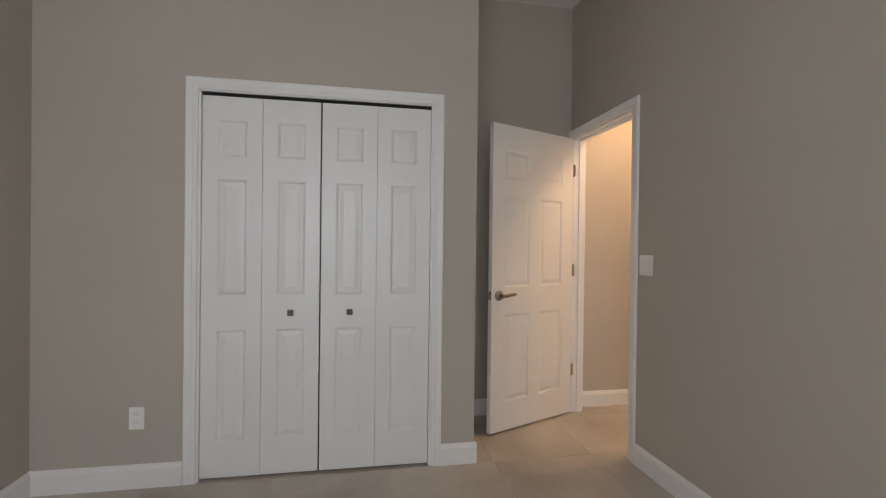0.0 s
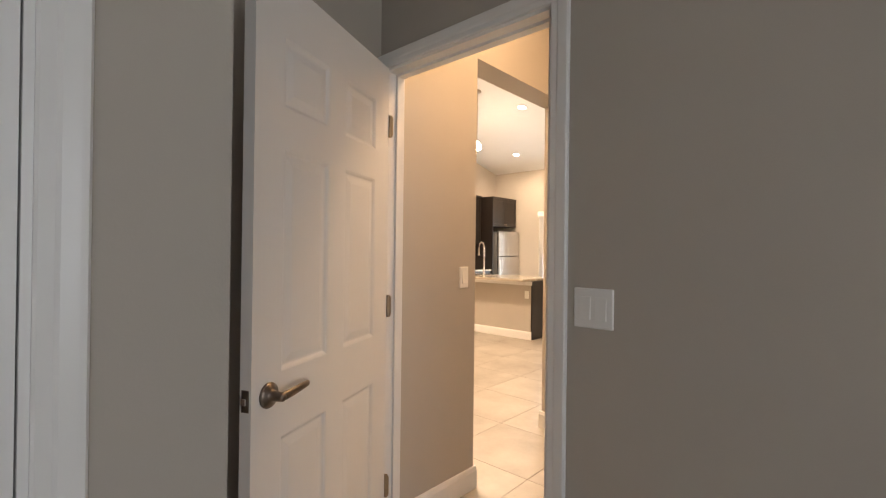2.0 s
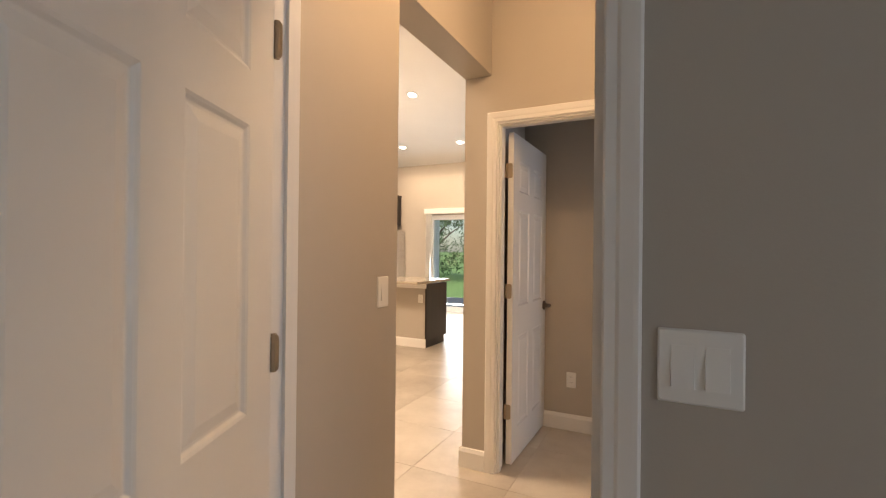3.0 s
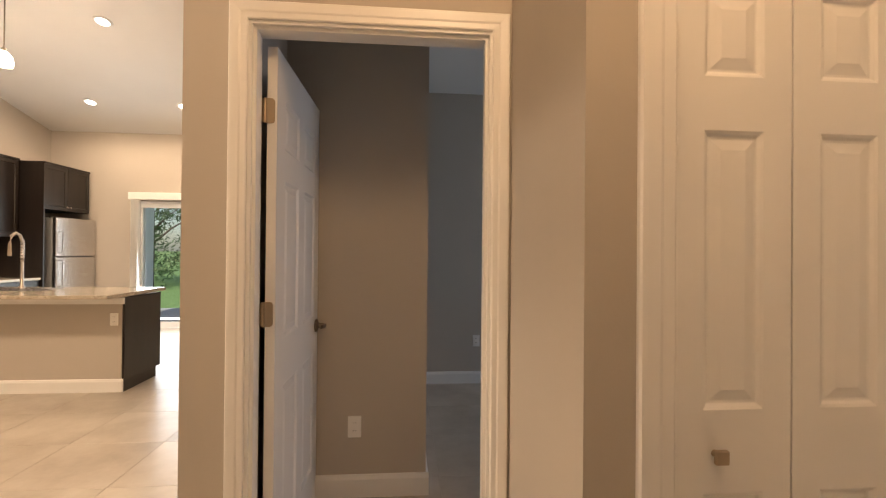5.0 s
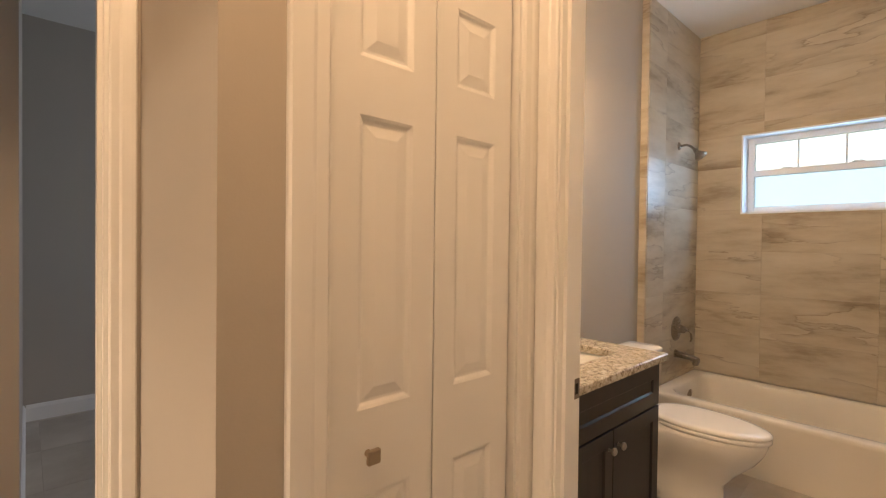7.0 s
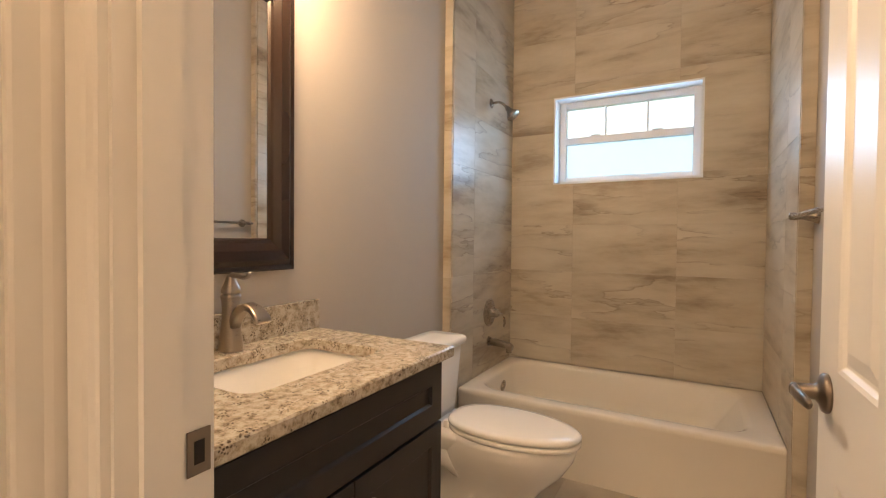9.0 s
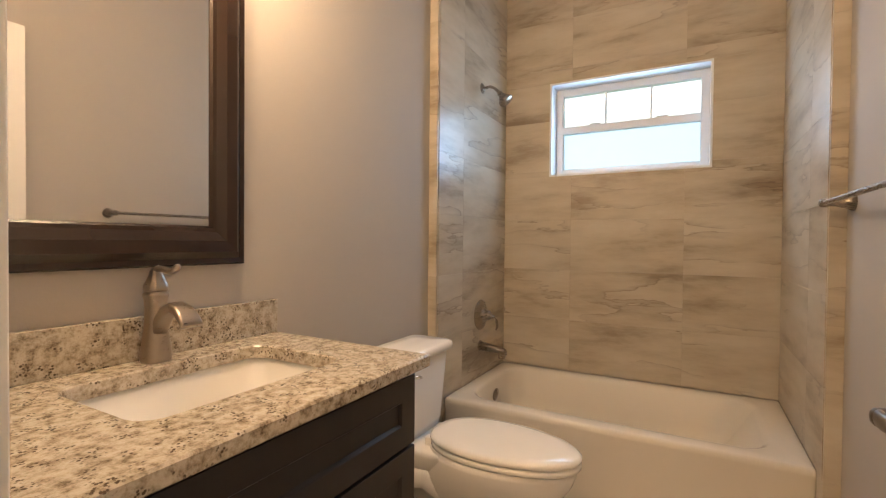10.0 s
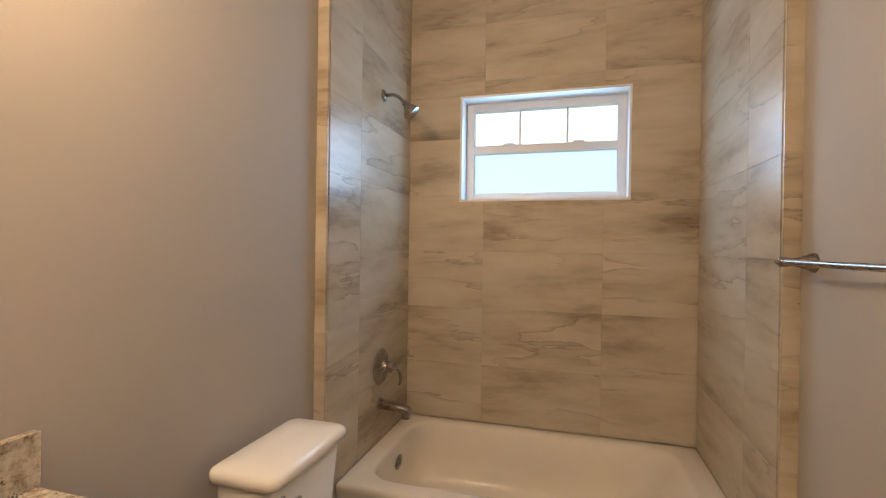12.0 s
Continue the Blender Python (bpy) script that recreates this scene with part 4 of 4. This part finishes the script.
part("spring", bm, STEEL, kfa, "coiled steel spring", True)

# fridge, its back to the west wall
fx = -4.51
fr = empty("refrigerator", "stainless top-freezer refrigerator beside dark cabinets", "refrigerator")
part("body", box(-5.22, 7.10, 0.02, fx - 0.06, 7.93, 1.74), painted("grey_fridge_side", (0.24, 0.24, 0.24), 0.4), fr, "grey painted sides", bevel=0.01)
for z0, z1 in ((0.06, 1.178), (1.19, 1.75)):
    d = part("door", box(fx - 0.058, 7.10, z0, fx, 7.93, z1), STEEL, fr, "stainless door", bevel=0.012)
    bm = bmesh.new()
    zz = (z1 - 0.42, z1 - 0.04) if z0 < 0.5 else (z0 + 0.05, z0 + 0.36)
    tube(bm, [(fx, 7.16, zz[0]), (fx + 0.045, 7.16, zz[0] + 0.02), (fx + 0.045, 7.16, zz[1] - 0.02), (fx, 7.16, zz[1])], 0.011)
    part("handle", bm, STEEL, d, "bar handle", True)


def wall_cabinet(y0, y1, z0, z1, xf, label):
    c = empty("wall_cabinet", label, "cabinet", "dark kitchen wall cabinets")
    part("body", box(-5.228, y0, z0, xf - 0.02, y1, z1), ESPRESSO, c)
    n = 2 if y1 - y0 > 0.55 else 1
    for k in range(n):
        a, b = y0 + (y1 - y0) * k / n + 0.003, y0 + (y1 - y0) * (k + 1) / n - 0.003
        bm = bmesh.new()
        ring = lambda i, d: [Vector((xf - d, p, q)) for p, q in ((a + i, z0 + i), (b - i, z0 + i), (b - i, z1 - i), (a + i, z1 - i))]
        loft(bm, [ring(0, 0.019), ring(0, 0), ring(0.055, 0), ring(0.062, 0.008)])
        d = part("door", bm, ESPRESSO, c)
        bm = bmesh.new()
        lathe(bm, [(0.006, 0), (0.006, 0.014), (0.015, 0.02), (0.012, 0.028), (0.001, 0.03)], 12, pose(xf, (b if k == 0 else a) + (-0.03 if k == 0 else 0.03), z0 + 0.05, 0, 90))
        part("knob", bm, NICKEL, d, "nickel knob", True)
    part("crown", box(-5.228, y0, z1, xf + 0.015, y1, z1 + 0.03), ESPRESSO, c, "dark crown strip", bevel=0.006)
    return c


wall_cabinet(6.98, 7.90, 1.86, 2.49, -4.60, "espresso cabinet above the refrigerator")
for y0, y1, z0 in ((6.15, 6.94, 1.46), (5.45, 6.15, 1.46), (4.70, 5.45, 1.98), (3.95, 4.70, 1.46)):
    wall_cabinet(y0, y1, z0, 2.51, -4.89, "espresso shaker wall cabinet with nickel knobs")
tagged(finish(box(-5.228, 6.955, 0, -4.58, 6.975, 2.49), "end_panel", ESPRESSO), "tall espresso panel beside the refrigerator", "cabinet panel")
mw = empty("microwave", "black over-range microwave under a cabinet", "microwave")
part("body", box(-5.228, 4.705, 1.57, -4.86, 5.445, 1.975), BLACK, mw, bevel=0.006)
part("door", box(-4.86, 4.71, 1.60, -4.84, 5.24, 1.97), BLACK, mw, "dark glass door", bevel=0.004)
part("control_panel", box(-4.86, 5.25, 1.60, -4.842, 5.44, 1.97), STEEL, mw, "steel control panel", bevel=0.003)
rg = empty("kitchen_range", "black and steel electric range between base cabinets", "stove")
part("body", box(-5.22, 4.71, 0, -4.60, 5.44, 0.90), STEEL, rg, bevel=0.006)
part("cooktop", box(-5.22, 4.71, 0.90, -4.59, 5.44, 0.915), BLACK, rg, "black glass cooktop", bevel=0.003)
part("control_panel", box(-5.22, 4.71, 0.915, -5.14, 5.44, 1.10), BLACK, rg, "black back control panel", bevel=0.01)
for y0, y1 in ((5.45, 6.20), (6.20, 6.95), (3.95, 4.70)):
    c = empty("base_cabinet", "espresso shaker base cabinet under granite", "cabinet", "dark kitchen base cabinets")
    part("body", box(-5.228, y0, 0.1, -4.64, y1, 0.868), ESPRESSO, c)
    part("toe_kick", box(-5.228, y0, 0, -4.70, y1, 0.1), ESPRESSO, c)
    for k in (0, 1):
        a, b = y0 + (y1 - y0) * k / 2 + 0.003, y0 + (y1 - y0) * (k + 1) / 2 - 0.003
        part("door", box(-4.64, a, 0.11, -4.621, b, 0.86), ESPRESSO, c, bevel=0.002)
for y0, y1 in ((5.445, 6.953), (3.95, 4.705)):
    tagged(finish(box(-5.228, y0, 0.868, -4.60, y1, 0.90), "countertop", GRANITE, bevel=0.003), "granite kitchen countertop along the wall", "countertop")


# cans (the unseen living-area pair added as fill) and pendants
tilt = math.degrees(math.atan(-CAN_SLOPE))
for cx, cy in CANS:
    m = pose(cx, cy, kitchen_z(cy), tilt)
    top = empty("recessed_light", "lit round recessed ceiling light with white trim, the living-area pair added", "ceiling light", "kitchen recessed lights", m)
    bm = bmesh.new()
    lathe(bm, [(0.066, 0.0), (0.068, -0.010), (0.095, -0.004), (0.096, 0.0)], 28)
    part("trim_ring", bm, TRIM, top, "", True)
    bm = bmesh.new()
    lathe(bm, [(0.064, -0.004), (0.064, -0.007)], 28)
    part("lens", bm, BULB, top, "glowing lens")
for px, py, pz in PENDANTS:
    top = empty("pendant_lamp", "small lit frosted glass pendant on a thin rod", "pendant lamp", "island pendants", pose(px, py, pz))
    bm = bmesh.new()
    lathe(bm, [(0.062, 0.0), (0.072, 0.03), (0.062, 0.09), (0.035, 0.13), (0.018, 0.14)], 24)
    part("shade", bm, BULB, top, "glowing white glass shade", True)
    bm = bmesh.new()
    lathe(bm, [(0.02, 0.138), (0.02, 0.165), (0.006, 0.175), (0.006, kitchen_z(py) - pz)], 12)
    part("rod", bm, NICKEL, top, "", True)
    bm = bmesh.new()
    lathe(bm, [(0.06, -0.03), (0.062, -0.012), (0.05, 0.02)], 20, pose(0, 0, kitchen_z(py) - pz))
    part("canopy", bm, NICKEL, top, "", True)
# hall ceiling lamp
top = empty("ceiling_lamp", "round frosted glass flush ceiling lamp in the hall", "ceiling light", m=pose(0.62, 0.60, H2))
bm = bmesh.new()
lathe(bm, [(0.15, 0), (0.15, -0.02), (0.14, -0.03)], 32)
part("base", bm, NICKEL, top, "nickel base ring", True)

# slider
SL0, SL1 = -3.90, -2.10
sl = empty("window_2", "white framed sliding glass patio door", "sliding door", kind="structure")
for a, b, yy in ((SL0, SL0 + 0.93, 8.02), (SL1 - 0.93, SL1, 8.06)):
    bm = bmesh.new()
    for x0, x1, z0, z1 in ((a, a + 0.06, 0.03, 2.05), (b - 0.06, b, 0.03, 2.05), (a + 0.06, b - 0.06, 0.03, 0.12), (a + 0.06, b - 0.06, 1.98, 2.05)):
        add_box(bm, x0, yy - 0.02, z0, x1, yy + 0.02, z1)
    part("sash", bm, VINYL, sl, "white sash")
    p = part("pane", box(a + 0.06, yy - 0.003, 0.12, b - 0.06, yy + 0.003, 1.98), GLASS, sl, "clear glass")
    p.visible_shadow = False
bm = bmesh.new()
for x0, x1, z0, z1 in ((SL0 - 0.0, SL0 + 0.02, 0, 2.08), (SL1 - 0.02, SL1, 0, 2.08), (SL0 + 0.02, SL1 - 0.02, 2.05, 2.08), (SL0 + 0.02, SL1 - 0.02, 0.0, 0.03)):
    add_box(bm, x0, 7.97, z0, x1, 8.10, z1)
part("frame", bm, VINYL, sl, "white outer frame")
blind = tagged(finish(box(SL0 - 0.10, 7.87, 2.10, SL1 + 0.10, 7.963, 2.215), "blind_valance", PLASTIC, bevel=0.006), "white blind valance above the patio door", "valance")
for k in range(9):
    x = SL0 - 0.06 + 0.013 * k
    part("vane", box(x, 7.875, 0.03, x + 0.004, 7.955, 2.10), PLASTIC, blind, "white vertical vane stacked to one side")

# outside
GRASS, n_, l_, b_ = material("lawn_grass", 0.9)
t_ = noise_node(n_, l_, 9, 6)
r_ = ramp_node(n_, [(0.3, (0.14, 0.24, 0.06)), (0.7, (0.24, 0.36, 0.12))])
l_.new(t_.outputs["Fac"], r_.inputs["Fac"])
l_.new(r_.outputs["Color"], b_.inputs["Base Color"])
bm = bmesh.new()
bm.faces.new([bm.verts.new(p) for p in ((-400, -400, -0.16), (400, -400, -0.16), (400, 400, -0.16), (-400, 400, -0.16))])
tagged(finish(bm, "ground", GRASS), "green lawn outside the house", "lawn", kind="structure")
tagged(finish(box(-5.2, 8.1, -0.15, -0.2, 11.0, -0.02), "patio", painted("patio_concrete", (0.45, 0.44, 0.42), 0.85, 0.08, 60, 0.3)), "pale concrete patio slab", "patio", kind="structure")
tagged(finish(box(-5.05, 9.6, -0.02, -4.65, 9.9, 3.0), "porch_column", painted("porch_stucco", (0.7, 0.7, 0.68), 0.9, 0.04, 120, 0.4), bevel=0.01), "white stucco porch column on the patio", "column")
LEAF, n_, l_, b_ = material("leaf_green", 0.55)
g_ = n_.new("ShaderNodeNewGeometry")
r_ = ramp_node(n_, [(0.0, (0.04, 0.08, 0.025)), (0.6, (0.10, 0.17, 0.06)), (1.0, (0.24, 0.32, 0.16))])
l_.new(g_.outputs["Random Per Island"], r_.inputs["Fac"])
l_.new(r_.outputs["Color"], b_.inputs["Base Color"])
BARK = painted("bark", (0.13, 0.10, 0.07), 0.9, 0.2, 40, 0.6)
rnd = random.Random(4)


def tree(x, y, h, spread, low):
    top = empty("tree", "leafy green garden tree beyond the lawn", "tree", "trees behind the house", pose(x, y, -0.16))
    bm = bmesh.new()
    tube(bm, [(0, 0, 0), (0.05, 0.02, h * 0.35), (0.0, 0.08, h * 0.75)], [0.14, 0.10, 0.04], 10)
    for k in range(5):
        a, z = k * 1.3, h * (0.3 + 0.09 * k)
        tube(bm, [(0.03, 0.02, z), (math.cos(a) * spread * 0.4, math.sin(a) * spread * 0.4, z + h * 0.12), (math.cos(a) * spread * 0.75, math.sin(a) * spread * 0.75, z + h * 0.2)], [0.05, 0.035, 0.015], 8)
    part("trunk", bm, BARK, top, "brown trunk and limbs", True)
    verts, faces = [], []
    for c in range(46):
        a, r = rnd.uniform(0, 6.28), spread * math.sqrt(rnd.random())
        cz = low + (h - low) * rnd.random()
        c0 = Vector((r * math.cos(a), r * math.sin(a), cz))
        s0 = rnd.uniform(0.25, 0.5)
        for k in range(60):
            d = Vector((rnd.gauss(0, 1), rnd.gauss(0, 1), rnd.gauss(0, 0.8))) * s0 * 0.6
            u = Vector((rnd.gauss(0, 1), rnd.gauss(0, 1), rnd.gauss(0, 1))).normalized() * 0.10
            w = u.cross(Vector((rnd.random(), rnd.random(), 1))).normalized() * 0.035
            i = len(verts)
            verts += [c0 + d - u, c0 + d + w, c0 + d + u, c0 + d - w]
            faces.append((i, i + 1, i + 2, i + 3))
    me = bpy.data.meshes.new("crown")
    me.from_pydata([tuple(v) for v in verts], [], faces)
    me.materials.append(LEAF)
    cr = new("crown", me)
    cr.parent = top
    return top


for x, y, h, s, low in ((-9.5, 19, 5.5, 2.0, 0.2), (-7.4, 20, 6.5, 2.2, 0.3), (-5.2, 19.5, 5.6, 2.0, 0.1), (-11.6, 21, 7, 2.4, 0.2), (-8.4, 23, 8, 2.6, 0.3), (-13.2, 20, 6, 2.2, 0.2), (-6.0, 24, 8, 2.6, 0.3)):
    tree(x, y, h, s, low)

# glowing panel added outside the bathroom window to stand for bright hazy distance
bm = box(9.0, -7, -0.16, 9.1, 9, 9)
tagged(finish(bm, "backdrop", emitter("haze_glow", (0.86, 0.94, 1.0), 1.15)), "glowing backdrop panel standing for hazy daylight beyond the window", "backdrop", kind="structure")

# bedroom windows that let the daylight in
for nm, xx, y0, y1 in (("window_3", 4.33, -2.75, -1.05), ("window_4", 4.03, 2.65, 4.15)):
    w = empty(nm, "white framed bedroom window", "window", kind="structure")
    bm = bmesh.new()
    for a, b, z0, z1 in ((y0, y0 + 0.05, 0.8, 2.1), (y1 - 0.05, y1, 0.8, 2.1), (y0 + 0.05, y1 - 0.05, 0.8, 0.85), (y0 + 0.05, y1 - 0.05, 2.05, 2.1), (y0 + 0.05, y1 - 0.05, 1.43, 1.47)):
        add_box(bm, xx, a, z0, xx + 0.04, b, z1)
    part("window_frame", bm, VINYL, w)
    p = part("pane", box(xx + 0.018, y0 + 0.05, 0.85, xx + 0.022, y1 - 0.05, 2.05), GLASS, w)
    p.visible_shadow = False

# ---- tiles, last ----
def pieces(rects, holes):
    out = []
    for r in rects:
        todo = [r]
        for h in holes:
            nxt = []
            for a0, a1, b0, b1 in todo:
                if a1 <= h[0] or a0 >= h[1] or b1 <= h[2] or b0 >= h[3]:
                    nxt.append((a0, a1, b0, b1))
                    continue
                if b0 < h[2]:
                    nxt.append((a0, a1, b0, h[2]))
                if b1 > h[3]:
                    nxt.append((a0, a1, h[3], b1))
                m0, m1 = max(b0, h[2]), min(b1, h[3])
                if a0 < h[0]:
                    nxt.append((a0, h[0], m0, m1))
                if a1 > h[1]:
                    nxt.append((h[1], a1, m0, m1))
            todo = nxt
        out += [t for t in todo if t[1] - t[0] > 0.01 and t[3] - t[2] > 0.01]
    return out


tile_mesh = {}


def tile(w, h, t, mat, gap, name):
    key = (round(w, 3), round(h, 3), mat.name)
    if key not in tile_mesh:
        bm = bmesh.new()
        a, b, e = w / 2 - gap / 2, h / 2 - gap / 2, 0.0007
        loft(bm, [[Vector((x, y, z)) for x, y in ((-p, -q), (p, -q), (p, q), (-p, q))] for p, q, z in ((a, b, -t), (a, b, -e), (a - e, b - e, 0))], cap0=False)
        me = bpy.data.meshes.new(name)
        bmesh.ops.recalc_face_normals(bm, faces=bm.faces)
        bm.to_mesh(me)
        bm.free()
        me.materials.append(mat)
        tile_mesh[key] = me
    return tile_mesh[key]


def lay(parent, rects, place, mat, name, t=0.009, gap=0.0005):
    """place maps the tile's middle (a, b) to its pose; tiles face local z."""
    for a0, a1, b0, b1 in rects:
        ob = new(name, tile(a1 - a0, b1 - b0, t, mat, gap, name))
        ob.parent = parent
        ob.matrix_basis = place((a0 + a1) / 2, (b0 + b1) / 2)


rows_z = [RIM + 0.001 + 0.305 * k for k in range(9)] + [H2]
grid = lambda A, B: [(a, b, c, d) for a, b in zip(A, A[1:]) for c, d in zip(B, B[1:])]
lay(tile_e, pieces(grid([TY0, 0.574, 1.182, TY1], rows_z), [(WY0, WY1, WZ0, WZ1)]), lambda a, b: pose(TX1, a, b, 90, 0, -90), WTILE, "wall_tile")
side = [TX0 + 0.012, 3.753, TX1]
lay(tile_n, grid(side, rows_z), lambda a, b: pose(a, TY1, b, 90, 0, 0), WTILE, "wall_tile")
lay(tile_s, grid(side, rows_z), lambda a, b: pose(a, TY0, b, -90, 0, 0), WTILE, "wall_tile")
# narrow edge tiles that finish the tiled ends
low = [0.0] + rows_z
lay(tile_n, grid([TY1 + 0.001, 1.652], low), lambda a, b: pose(TX0 - 0.005, a, b, 90, 0, -90), WTILE, "edge_tile")
lay(tile_s, grid([0.095, TY0 - 0.001], low), lambda a, b: pose(TX0 - 0.005, a, b, 90, 0, -90), WTILE, "edge_tile")
part("front_strip", box(TX0 + 0.001, TY1 + 0.001, 0, 3.567, TY1 + 0.009, RIM), WTILE, tile_n)
part("front_strip", box(TX0 + 0.001, TY0 - 0.009, 0, 3.567, TY0 - 0.001, RIM), WTILE, tile_s)

T = 0.605
fx0, fy0 = -4.84, -3.22
fl = []
for i in range(16):
    for j in range(19):
        a, b = fx0 + T * i, fy0 + T * j
        cx, cy = a + T / 2, b + T / 2
        if cx < -0.6 and cy < 0.0:
            continue
        if cx > 1.0 and cy > 5.2:
            continue
        fl.append((a, min(a + T, 4.5), b, min(b + T, 8.09)))
lay(floor, fl, lambda a, b: pose(a, b, 0), FLOORT, "floor_tile", 0.0018, 0.0025)
